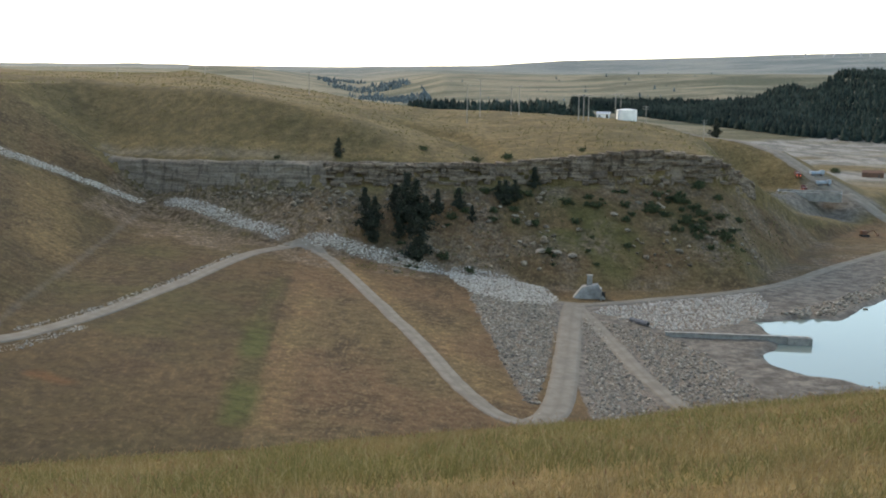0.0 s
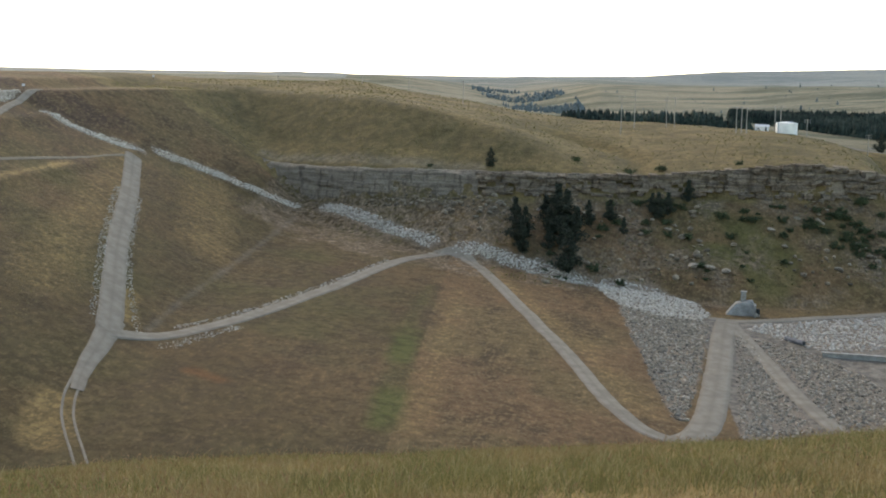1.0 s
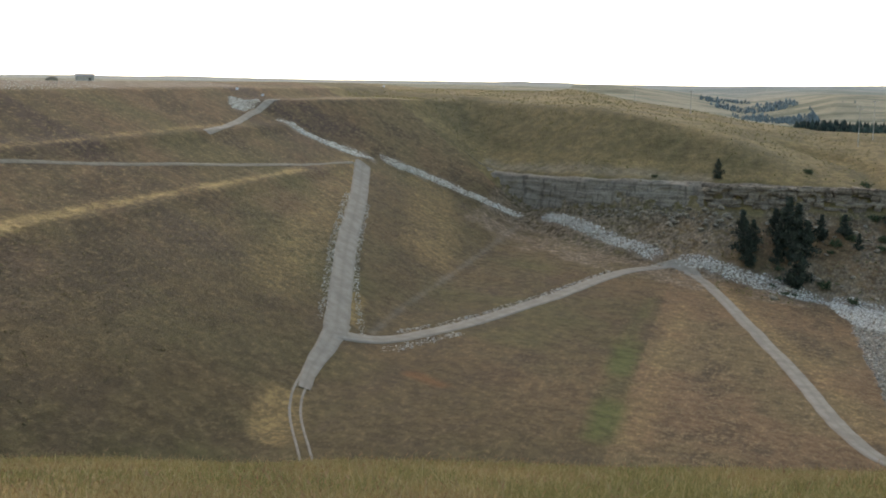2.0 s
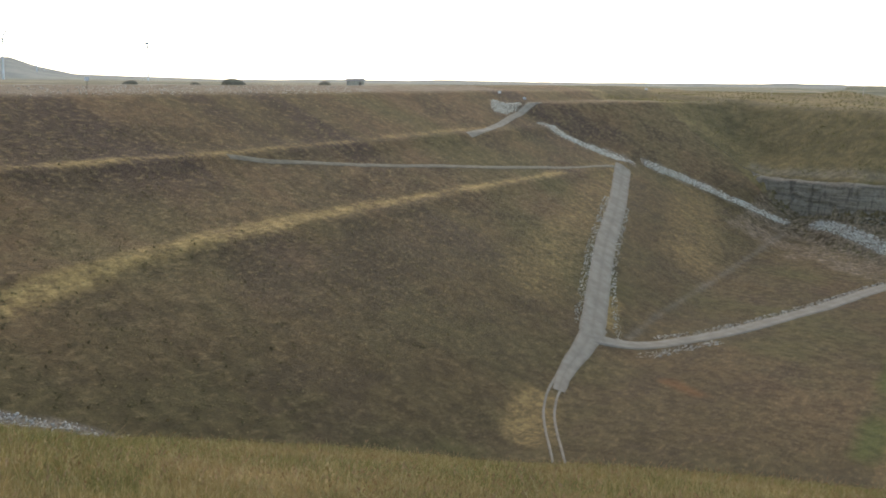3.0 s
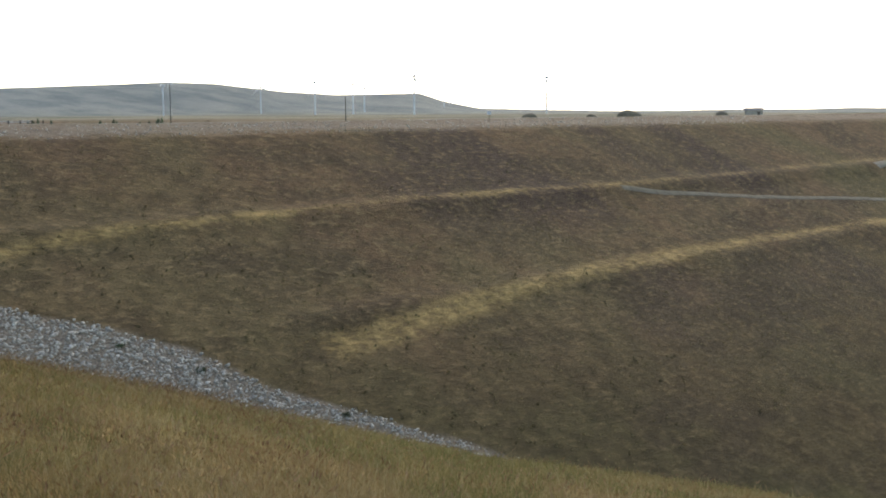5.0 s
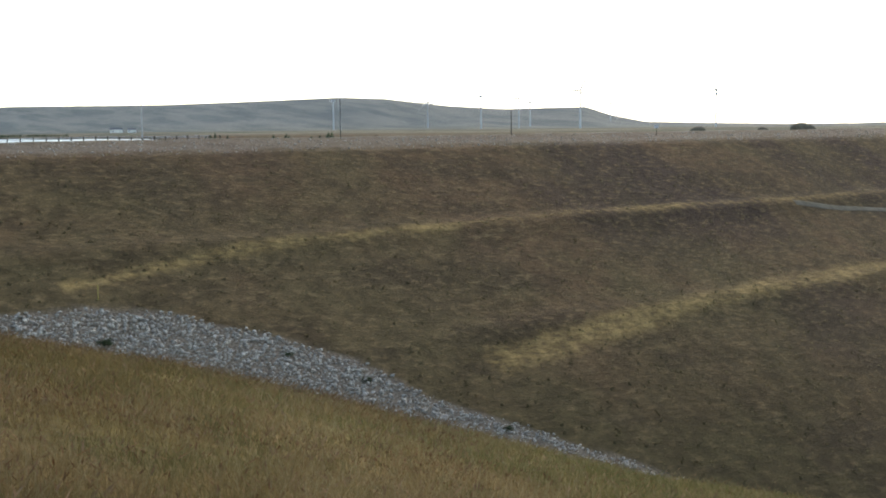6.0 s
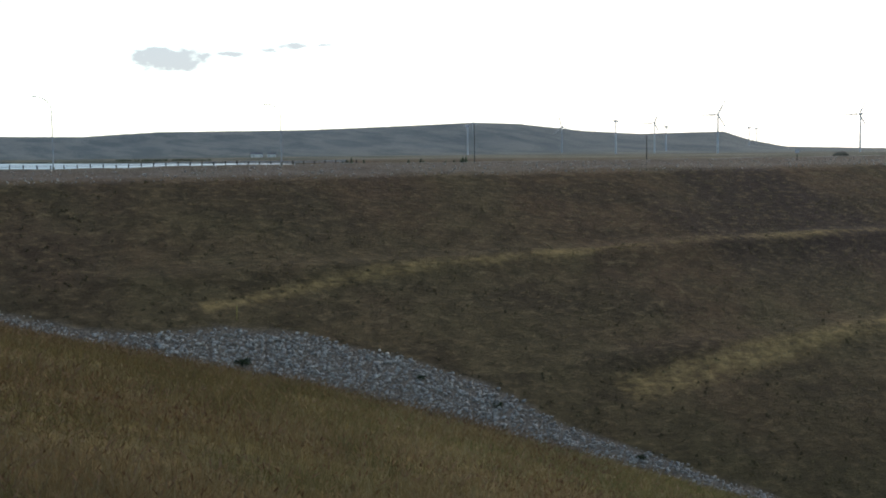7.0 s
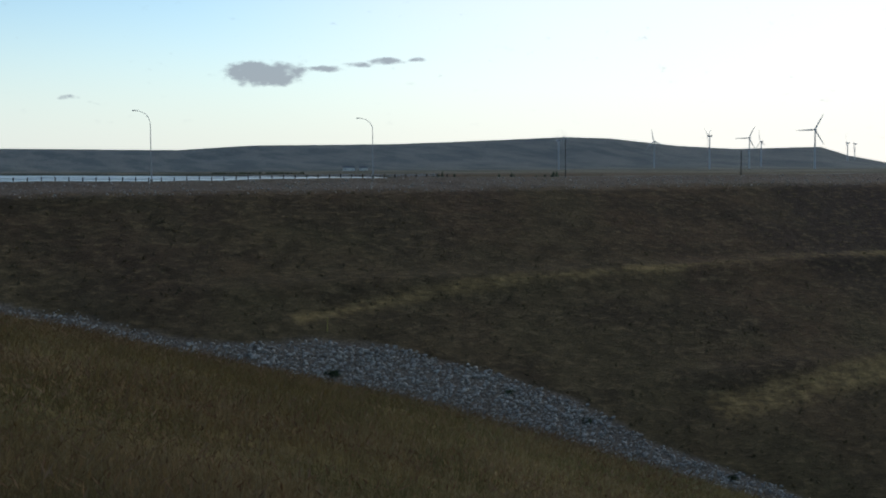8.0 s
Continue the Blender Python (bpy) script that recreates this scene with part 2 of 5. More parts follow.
RIPRAP_BED = RIPRAP_RIM + [(0.9 * x, 0.86 * y - 1) for x, y in RIPRAP_RIM[:3:-1]] + [(0.966 * x, 0.95 * y - 1) for x, y in RIPRAP_RIM[3::-1]]
GROIN = [([(-184.4, 390), (-173, 396), (-162, 408)], 4.2, 3.8), ([(-157, 419), (-141, 432.5), (-115, 450)], 3.4, 2.6),
         ([(-103, 448.5), (-78, 427.5), (-56, 410.5)], 2.6, 3.2), ([(-45, 404.5), (-27, 397), (-15, 392), (-2, 385)], 3.0, 4.0)]
PATCH = [(-204, 382), (-200, 397), (-197.5, 394), (-193.5, 374), (-195.5, 369)]
TOE_PALE = [(0, 384), (3, 389), (9, 391), (21.5, 388), (33, 377), (36, 360), (31, 348), (20, 347), (9, 354)]
TOE_FIELD = [(7, 378), (9, 354), (31, 348), (33.5, 345), (28.5, 300), (24, 268), (19, 238), (17.5, 238), (15, 262), (13, 290), (10, 322)]
WEDGE = [(40.5, 338), (42.5, 336), (43.5, 300), (44.5, 270), (47, 243), (44, 228), (30, 232), (31.5, 250), (35, 282)]
SIDE_FIELD = [(44.5, 333), (55, 321), (62, 308), (67.5, 287), (71, 260), (68, 240), (53, 244), (50, 262), (48, 291)]
NORTH_FIELD = [(44, 345), (50, 352), (64, 360), (84, 369), (101, 377), (99, 355), (92, 339), (74, 322), (61, 319), (53, 330)]
NORTH_SHORE = [(97, 343), (106, 353), (118, 364), (141, 389), (154, 411), (150, 388), (140, 376), (128, 362), (114, 343)]
STONE_FIELDS = [PATCH, TOE_PALE, TOE_FIELD, WEDGE, SIDE_FIELD, NORTH_FIELD, NORTH_SHORE]
GREEN_RUN = [(-47, 345), (-46, 300), (-42, 262), (-39, 234), (-36, 205)]


def polar_ground():
    az = np.concatenate([np.arange(-27, 95, 0.125), np.arange(95, 333, 3.0)])
    d = np.concatenate([np.linspace(0.3, 4, 6), np.geomspace(5, 60, 60), np.geomspace(62, 600, 330), np.geomspace(606, 4800, 120)])
    A, D = np.meshgrid(np.radians(az), d, indexing="ij")
    X, Y = -D * np.sin(A), D * np.cos(A)
    rough = land(X, Y)
    na, nd = A.shape
    v = np.column_stack([X.ravel(), Y.ravel(), (rough + EYE).ravel()])
    v = np.vstack([v, [0, 0, float(land(0.0, 0.01)) + EYE]])
    i, j = np.meshgrid(np.arange(na), np.arange(nd - 1), indexing="ij")
    i2 = (i + 1) % na
    f = np.column_stack([(i * nd + j).ravel(), (i2 * nd + j).ravel(), (i2 * nd + j + 1).ravel(), (i * nd + j + 1).ravel()])
    fan = np.array([[na * nd, ((k + 1) % na) * nd, k * nd] for k in range(na)])
    me = bpy.data.meshes.new("ground")
    me.vertices.add(len(v))
    me.vertices.foreach_set("co", v.ravel())
    corners = np.concatenate([f.ravel(), fan.ravel()]).astype(np.int32)
    me.loops.add(len(corners))
    me.loops.foreach_set("vertex_index", corners)
    me.polygons.add(len(f) + len(fan))
    me.polygons.foreach_set("loop_start", np.concatenate([np.arange(0, f.size, 4), f.size + np.arange(0, fan.size, 3)]).astype(np.int32))
    me.update(calc_edges=True)
    me.polygons.foreach_set("use_smooth", np.ones(len(f) + len(fan), bool))
    wob = 1.6 * waves(X, Y, 6, 31, 2)

    def band(lines, extra=0.0, soft=1.2):
        out = np.zeros_like(X)
        for line, w0, w1 in lines:
            dist, share = clear_of(X, Y, line)
            half = w0 + (w1 - w0) * share + extra
            out = np.maximum(out, 1 - smooth(half - soft, half + soft, dist + 0.5 * wob))
        return out

    w = across(X, Y)
    face = (w > 20) & (w < 187) & (D < 480)
    cover = {}
    z = rough
    tall = face & (z > -66)
    cover["dry"] = np.clip(0.95 * band([(UPPER_BERM, 0.75, 0.4)], 0, 0.8) + 0.85 * band([(LOWER_BERM, 2.1, 1.0)], 0, 1.2) + 0.5 * band([([(-91, 190), (-84, 172)], 3.5, 4), ([(-101, 245), (-106, 262)], 2.5, 2)], 0, 2)
                           + 0.30 * band([([(-110, 330), (-140, 420)], 8, 8), ([(-34, 385), (0, 290), (12, 240)], 3, 2.5), ([(-118, 240), (-158, 390)], 6, 5)], 0, 4)
                           + 0.20 * band([([(-38, 340), (-34, 260), (-31, 205)], 3, 3)], 0, 3), 0, 1)
    cover["green"] = np.clip(1.1 * band([(GREEN_RUN, 1.4, 3.4)], 0, 2.0) * (0.3 + 0.7 * smooth(-0.2, 0.5, waves(X, Y, 22, 40, 2))) + 0.75 * band([([(40, 418), (60, 402), (98, 416)], 15, 17)], 0, 9) * smooth(-0.1, 0.5, waves(X, Y, 14, 41, 2))
                             + 0.25 * smooth(0.15, 0.6, waves(X, Y, 30, 42, 2)) * face, 0, 1)
    fields = np.zeros_like(X)
    for ring in STONE_FIELDS:
        fields = np.maximum(fields, smooth(-0.6, 0.8, signed(X, Y, ring) + 0.5 * wob))
    bed = smooth(-0.5, 0.5, signed(X, Y, RIPRAP_BED) + 0.3 * wob)
    cover["rock"] = np.clip(band(GROIN, 0, 0.8) + fields + bed
                            + 0.8 * smooth(184.5, 188.5, w + 0.8 * wob) * ((w < 199.5) & (D < 470)) * (0.65 + 0.35 * smooth(-0.4, 0.4, waves(X, Y, 3, 44, 2))), 0, 1)
    low = (z < -67.6) & (X > 30) & (D < 560)
    cover["gravel"] = np.clip(np.where(low, 1.0, 0.0) * smooth(0.1, 1.6, -68.0 - z) * smooth(-1, 3, np.interp(X, [47, 71, 98, 117, 142, 184, 260], [356, 367, 381, 398, 430, 478, 560]) - Y + wob)
                              + 0.9 * band([([(150, 545), (185, 575), (205, 600)], 14, 20)], 0, 6)
                              + 0.4 * smooth(2.5, 6, Y - cliff_line(X) + wob) * smooth(13, 9, Y - cliff_line(X) + wob) * (X < -40) * (X > -138) * (D < 520)
                              + band([(CROSS_TRACK, 0.6, 0.6)], 0, 0.5) * 0.4, 0, 1)
    talus = (D > 360) & (D < 520) & (Y < cliff_line(X)) & (Y > cliff_line(X) - 62) & (X > -150) & (w < 95)
    flat = (z < -66) & (D > 760) & (D < 1290) & (X > 190)
    cover["braid"] = flat * smooth(-0.02, 0.22, waves(X + 0.35 * Y, Y * 2.6 - 0.6 * X, 150, 46, 3)) * smooth(760, 860, D)
    cover["scree"] = np.where(talus, smooth(-0.2, 0.4, waves(X, Y, 13, 48, 3) + 0.4 * smooth(40, -60, X)), 0.0)
    cover["rust"] = band([([(-77, 222), (-71, 219)], 2.2, 2)], 0, 1.6) * 0.9 + 0.12 * smooth(0.3, 0.8, waves(X, Y, 26, 50, 2)) * face
    # burnt-looking umber growth above the upper bench, in streaks that run down the slope
    streak = waves(X * 0.35 + 0.55 * Y, Y * 0.9 - 0.2 * X, 24, 52, 3)
    cover["umber"] = tall * smooth(-27, -17, z) * (0.40 + 0.60 * smooth(70, 190, Y)) * np.clip(0.12 + 0.95 * smooth(-0.05, 0.35, streak), 0, 1) * smooth(187, 184, w) + 0.6 * tall * smooth(-20, -30, z) * smooth(0.1, 0.6, waves(X, Y, 34, 53, 3))
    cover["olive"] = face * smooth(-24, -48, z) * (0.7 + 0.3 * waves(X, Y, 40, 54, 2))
    cover["lush"] = 1 - smooth(70, 110, D)
    cover["wild"] = smooth(350, 420, D) * ((w < 178) | (D > 500)) * (Y > cliff_line(X) - 3) * 1.0
    # shade of the steep bank below the upland brow, painted as darker green grass
    back_off = Y - cliff_line(X)
    cover["bank_shade"] = cover["wild"] * smooth(14, 24, back_off) * smooth(10, -30, X) * smooth(np.interp(X, [-200, -145, -100, -50, -10], [92, 84, 78, 50, 26]), np.interp(X, [-200, -145, -100, -50, -10], [72, 66, 60, 38, 16]), back_off + 2 * wob)
    # how strongly the haze-tinted colours take over with distance
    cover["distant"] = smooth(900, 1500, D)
    cover["ridge_haze"] = smooth(2300, 3300, D)
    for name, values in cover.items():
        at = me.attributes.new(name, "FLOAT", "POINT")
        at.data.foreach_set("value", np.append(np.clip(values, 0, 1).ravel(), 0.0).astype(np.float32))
    return me


# ---- materials ----
def begin(name, rough=0.9, spec=0.3):
    m = bpy.data.materials.new(name)
    m.use_nodes = True
    t = m.node_tree
    b = t.nodes["Principled BSDF"]
    b.inputs["Roughness"].default_value = rough
    b.inputs["Specular IOR Level"].default_value = spec
    return m, t, b


def bumped(t, b, height_socket, distance, strength=1.0):
    n = node(t, "ShaderNodeBump", {"Height": height_socket, "Distance": distance, "Strength": strength})
    t.links.new(n.outputs[0], b.inputs["Normal"])


def where(t):
    return node(t, "ShaderNodeNewGeometry").outputs["Position"]


def mask(t, name):
    return node(t, "ShaderNodeAttribute", attribute_name=name).outputs["Fac"]


def ground_material():
    m, t, b = begin("prairie_ground", 0.95, 0.1)
    p = where(t)
    laid = node(t, "ShaderNodeMapping", {"Vector": p, "Scale": (1.0, 0.45, 1.0)}).outputs[0]
    big, mid, fine, tiny = noise_of(t, p, 0.028, 4), noise_of(t, laid, 0.22, 5, 0.6), noise_of(t, laid, 1.1, 4, 0.65), noise_of(t, p, 3.2, 3, 0.7)
    col = mixed(t, ramp(t, big, 0.40, 0.60), (0.096, 0.079, 0.043, 1), (0.108, 0.076, 0.045, 1))
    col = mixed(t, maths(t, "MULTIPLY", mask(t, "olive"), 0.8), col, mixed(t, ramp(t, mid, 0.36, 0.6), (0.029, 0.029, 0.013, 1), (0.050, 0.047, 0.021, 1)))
    col = mixed(t, maths(t, "MULTIPLY", mask(t, "umber"), ramp(t, mid, 0.14, 0.46)), col, (0.048, 0.036, 0.030, 1))
    col = mixed(t, maths(t, "MULTIPLY", ramp(t, mid, 0.48, 0.70), 0.6), col, (0.060, 0.050, 0.030, 1))
    col = mixed(t, maths(t, "MULTIPLY", ramp(t, noise_of(t, laid, 0.07, 5, 0.62), 0.50, 0.64), 0.7), col, (0.052, 0.041, 0.026, 1))
    col = mixed(t, maths(t, "MULTIPLY", ramp(t, fine, 0.49, 0.68), maths(t, "SUBTRACT", 0.72, maths(t, "MULTIPLY", mask(t, "olive"), 0.48))), col, (0.172, 0.136, 0.080, 1))
    col = mixed(t, maths(t, "MULTIPLY", mask(t, "rust"), 0.62), col, (0.130, 0.064, 0.028, 1))
    meadow = mixed(t, ramp(t, noise_of(t, p, 0.05, 5, 0.6), 0.38, 0.62), (0.076, 0.072, 0.035, 1), (0.144, 0.124, 0.064, 1))
    col = mixed(t, maths(t, "MULTIPLY", mask(t, "wild"), 0.8), col, mixed(t, maths(t, "MULTIPLY", ramp(t, fine, 0.45, 0.66), 0.6), meadow, (0.160, 0.138, 0.070, 1)))
    # the steep bank's shade goes in as a darker grass colour
    col = mixed(t, maths(t, "MULTIPLY", mask(t, "bank_shade"), 0.85), col, mixed(t, ramp(t, mid, 0.42, 0.64), (0.060, 0.056, 0.028, 1), (0.098, 0.087, 0.046, 1)))
    col = mixed(t, maths(t, "MULTIPLY", mask(t, "green"), 0.75), col, (0.056, 0.078, 0.023, 1))
    col = mixed(t, maths(t, "MULTIPLY", mask(t, "dry"), maths(t, "ADD", 0.15, ramp(t, maths(t, "ADD", maths(t, "MULTIPLY", fine, 0.6), maths(t, "MULTIPLY", mid, 0.4)), 0.36, 0.6))), col, (0.270, 0.208, 0.098, 1))
    col = mixed(t, mask(t, "lush"), col, mixed(t, ramp(t, mid, 0.4, 0.6), (0.130, 0.118, 0.040, 1), (0.165, 0.130, 0.058, 1)))
    # fields and pasture across the valley under painted haze, bluer on the last ridge
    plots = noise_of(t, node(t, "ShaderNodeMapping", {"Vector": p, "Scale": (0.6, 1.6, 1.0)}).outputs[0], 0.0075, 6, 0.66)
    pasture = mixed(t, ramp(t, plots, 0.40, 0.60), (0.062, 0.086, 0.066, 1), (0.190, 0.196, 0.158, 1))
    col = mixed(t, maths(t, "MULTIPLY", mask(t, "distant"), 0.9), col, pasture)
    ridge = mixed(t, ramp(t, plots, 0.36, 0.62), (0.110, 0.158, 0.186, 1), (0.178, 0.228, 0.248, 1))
    col = mixed(t, maths(t, "MULTIPLY", mask(t, "ridge_haze"), 0.9), col, ridge)
    scree = mixed(t, ramp(t, fine, 0.4, 0.62), (0.088, 0.076, 0.060, 1), (0.180, 0.157, 0.122, 1))
    col = mixed(t, maths(t, "MULTIPLY", mask(t, "scree"), ramp(t, noise_of(t, p, 0.5, 4), 0.36, 0.58)), col, scree)
    gravel = mixed(t, ramp(t, noise_of(t, p, 0.35, 5, 0.65), 0.36, 0.62), (0.088, 0.091, 0.088, 1), (0.160, 0.165, 0.160, 1))
    col = mixed(t, mask(t, "gravel"), col, gravel)
    col = mixed(t, maths(t, "MULTIPLY", mask(t, "braid"), 0.9), col, mixed(t, ramp(t, noise_of(t, laid, 0.06, 4), 0.42, 0.58), (0.120, 0.138, 0.145, 1), (0.225, 0.252, 0.262, 1)))
    col = mixed(t, maths(t, "MULTIPLY", mask(t, "rock"), 0.85), col, mixed(t, ramp(t, tiny, 0.42, 0.6), (0.122, 0.114, 0.102, 1), (0.240, 0.226, 0.206, 1)))
    col = mixed(t, maths(t, "MULTIPLY", ramp(t, tiny, 0.55, 0.35), 0.45), col, mixed(t, 1.0, col, (0.45, 0.45, 0.45, 1), "MULTIPLY"))
    blotch = maths(t, "ADD", 0.80, maths(t, "MULTIPLY", ramp(t, noise_of(t, p, 0.33, 5, 0.72), 0.36, 0.64), 0.5))
    col = mixed(t, maths(t, "SUBTRACT", 1.0, mask(t, "rock")), col, mixed(t, 1.0, col, node(t, "ShaderNodeCombineColor", {0: blotch, 1: blotch, 2: blotch}).outputs[0], "MULTIPLY"))
    t.links.new(mixed(t, 1.0, col, (1.04, 0.855, 0.705, 1), "MULTIPLY"), b.inputs["Base Color"])
    rise = maths(t, "ADD", maths(t, "MULTIPLY", fine, 0.7), maths(t, "MULTIPLY", tiny, 0.35))
    bumped(t, b, rise, 0.55, 0.6)
    return m


def mottled(name, dark, light, scale, rough=0.9, bump=0.05, random_tone=0.0, island=False, spec=0.3):
    """A worn surface with stains at two scales; random_tone varies it piece by piece."""
    m, t, b = begin(name, rough, spec)
    p = where(t)
    n1, n2 = noise_of(t, p, scale, 4), noise_of(t, p, scale * 7, 4, 0.65)
    col = mixed(t, ramp(t, maths(t, "ADD", maths(t, "MULTIPLY", n1, 0.6), maths(t, "MULTIPLY", n2, 0.4)), 0.36, 0.64), (*dark, 1), (*light, 1))
    if random_tone:
        rnd = node(t, "ShaderNodeNewGeometry").outputs["Random Per Island"] if island else node(t, "ShaderNodeObjectInfo").outputs["Random"]
        tone = maths(t, "ADD", 1 - random_tone, maths(t, "MULTIPLY", rnd, 2 * random_tone))
        both = node(t, "ShaderNodeCombineColor", {0: tone, 1: tone, 2: tone}).outputs[0]
        col = mixed(t, 1.0, col, both, "MULTIPLY")
    t.links.new(col, b.inputs["Base Color"])
    if bump:
        bumped(t, b, maths(t, "ADD", n2, maths(t, "MULTIPLY", n1, 0.6)), bump)
    return m


def road_material():
    """Graded gravel: packed wheel lanes, looser and darker between them and along the edges."""
    m, t, b = begin("road_gravel", 0.95, 0.15)
    p = where(t)
    lane = mask(t, "lane")
    patch, grit = noise_of(t, p, 0.3, 4, 0.6), noise_of(t, p, 3.0, 4, 0.7)
    col = mixed(t, ramp(t, patch, 0.35, 0.65), (0.152, 0.128, 0.098, 1), (0.198, 0.170, 0.134, 1))
    loose = maths(t, "MULTIPLY", ramp(t, maths(t, "ADD", maths(t, "SUBTRACT", 1.0, lane), maths(t, "MULTIPLY", maths(t, "SUBTRACT", grit, 0.5), 1.5)), 0.45, 1.15), 0.6)
    col = mixed(t, loose, col, mixed(t, ramp(t, grit, 0.4, 0.6), (0.092, 0.077, 0.054, 1), (0.160, 0.135, 0.100, 1)))
    t.links.new(col, b.inputs["Base Color"])
    bumped(t, b, grit, 0.06, 0.8)
    return m


GROUND = ground_material()
ROAD = road_material()
DIRT = mottled("road_dirt", (0.100, 0.080, 0.054), (0.150, 0.124, 0.086), 0.5, 0.95, 0.04)
STONE = mottled("riprap_stone", (0.305, 0.264, 0.215), (0.455, 0.398, 0.328), 1.2, 0.85, 0.03, 0.35)
STONE_MANY = mottled("riprap_stones", (0.305, 0.264, 0.215), (0.455, 0.398, 0.328), 1.2, 0.85, 0.03, 0.22, True)
PALE_STONE = mottled("pale_riprap", (0.350, 0.304, 0.246), (0.500, 0.440, 0.362), 1.2, 0.85, 0.03, 0.22, True)
SCREE = mottled("scree_stones", (0.105, 0.078, 0.052), (0.230, 0.178, 0.122), 0.8, 0.9, 0.08, 0.4, True)
TOE_STONE = mottled("toe_stones", (0.140, 0.114, 0.084), (0.300, 0.250, 0.190), 1.2, 0.88, 0.05, 0.5, True)
BOULDER = mottled("sandstone_boulder", (0.125, 0.098, 0.070), (0.260, 0.210, 0.152), 0.8, 0.9, 0.1, 0.25)
NEEDLES = mottled("pine_needles", (0.012, 0.016, 0.010), (0.030, 0.038, 0.020), 1.5, 0.8, 0.0, 0.4, True)
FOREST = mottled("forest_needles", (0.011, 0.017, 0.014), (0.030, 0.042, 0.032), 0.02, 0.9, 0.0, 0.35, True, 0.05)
# paler and bluer than the forest: distance haze is put into the colour
HAZY_FOREST = mottled("hazy_trees", (0.070, 0.092, 0.092), (0.110, 0.132, 0.124), 0.02, 0.9, 0.0, 0.3, True, 0.05)
LEAVES = mottled("shrub_leaves", (0.022, 0.030, 0.012), (0.062, 0.076, 0.028), 1.2, 0.8, 0.0, 0.4, True)
BARK = mottled("bark", (0.045, 0.034, 0.026), (0.090, 0.070, 0.052), 3.0, 0.95, 0.02)
WOOD = mottled("weathered_pole_wood", (0.200, 0.180, 0.150), (0.320, 0.290, 0.245), 1.5, 0.9, 0.01)
DARK_WOOD = mottled("dark_post_wood", (0.050, 0.042, 0.035), (0.095, 0.080, 0.066), 2.0, 0.9, 0.01)
CONCRETE = mottled("weathered_concrete", (0.165, 0.150, 0.126), (0.290, 0.266, 0.228), 0.5, 0.88, 0.03)
WHITE = mottled("white_paint", (0.56, 0.53, 0.48), (0.70, 0.67, 0.61), 0.3, 0.5, 0.0)
STEEL = mottled("galvanised_steel", (0.30, 0.31, 0.32), (0.42, 0.43, 0.44), 1.5, 0.5, 0.0)
ROOF = mottled("grey_roofing", (0.09, 0.09, 0.095), (0.16, 0.16, 0.165), 0.7, 0.8, 0.01)
# white turbine paint with its backlit shade mixed in as grey
BACKLIT_WHITE = mottled("backlit_turbine_paint", (0.40, 0.41, 0.42), (0.50, 0.51, 0.52), 0.1, 0.5, 0.0)
RED = mottled("red_paint", (0.075, 0.022, 0.018), (0.12, 0.034, 0.026), 0.8, 0.5, 0.0)
BLUE = mottled("blue_grey_paint", (0.20, 0.24, 0.26), (0.30, 0.34, 0.36), 0.8, 0.6, 0.0)
RUSTY = mottled("rusty_steel", (0.09, 0.045, 0.028), (0.17, 0.085, 0.05), 1.0, 0.8, 0.01)
RUBBER = mottled("black_rubber", (0.012, 0.012, 0.012), (0.03, 0.03, 0.03), 2.0, 0.8, 0.0)
YELLOW = mottled("yellow_marker", (0.36, 0.28, 0.06), (0.48, 0.38, 0.10), 3.0, 0.7, 0.0)


def strata_material(name, dark, light):
    m, t, b = begin(name, 0.92, 0.15)
    p = where(t)
    beds = noise_of(t, node(t, "ShaderNodeMapping", {"Vector": p, "Scale": (0.04, 0.04, 1.0)}).outputs[0], 1.1, 5, 0.6)
    stains = noise_of(t, node(t, "ShaderNodeMapping", {"Vector": p, "Scale": (0.5, 0.5, 0.07)}).outputs[0], 1.0, 4, 0.6)
    grit = noise_of(t, p, 1.6, 4, 0.65)
    col = mixed(t, ramp(t, maths(t, "ADD", maths(t, "MULTIPLY", beds, 0.6), maths(t, "MULTIPLY", grit, 0.4)), 0.38, 0.62), (*dark, 1), (*light, 1))
    col = mixed(t, maths(t, "MULTIPLY", ramp(t, stains, 0.5, 0.66), 0.65), col, (dark[0] * 0.55, dark[1] * 0.55, dark[2] * 0.55, 1))
    t.links.new(col, b.inputs["Base Color"])
    bumped(t, b, maths(t, "ADD", beds, grit), 0.5)
    return m


CUT_ROCK = strata_material("cut_rock", (0.126, 0.097, 0.070), (0.240, 0.190, 0.140))
LEDGE_ROCK = strata_material("ledge_rock", (0.094, 0.068, 0.048), (0.232, 0.178, 0.126))


def water_material(name, color, rough=0.06):
    m, t, b = begin(name, rough, 0.5 if rough > 0.1 else 0.07)
    b.inputs["Base Color"].default_value = (*color, 1)
    bumped(t, b, noise_of(t, where(t), 0.9, 3), 0.02, 0.5)
    return m


def leafy(t, b, col, share):
    """Thin leaves: part of the light comes through from behind."""
    t.links.new(col, b.inputs["Base Color"])
    through_leaf = node(t, "ShaderNodeBsdfTranslucent", {"Color": col})
    both = node(t, "ShaderNodeMixShader", {0: share, 1: b.outputs[0], 2: through_leaf.outputs[0]})
    t.links.new(both.outputs[0], t.nodes["Material Output"].inputs["Surface"])


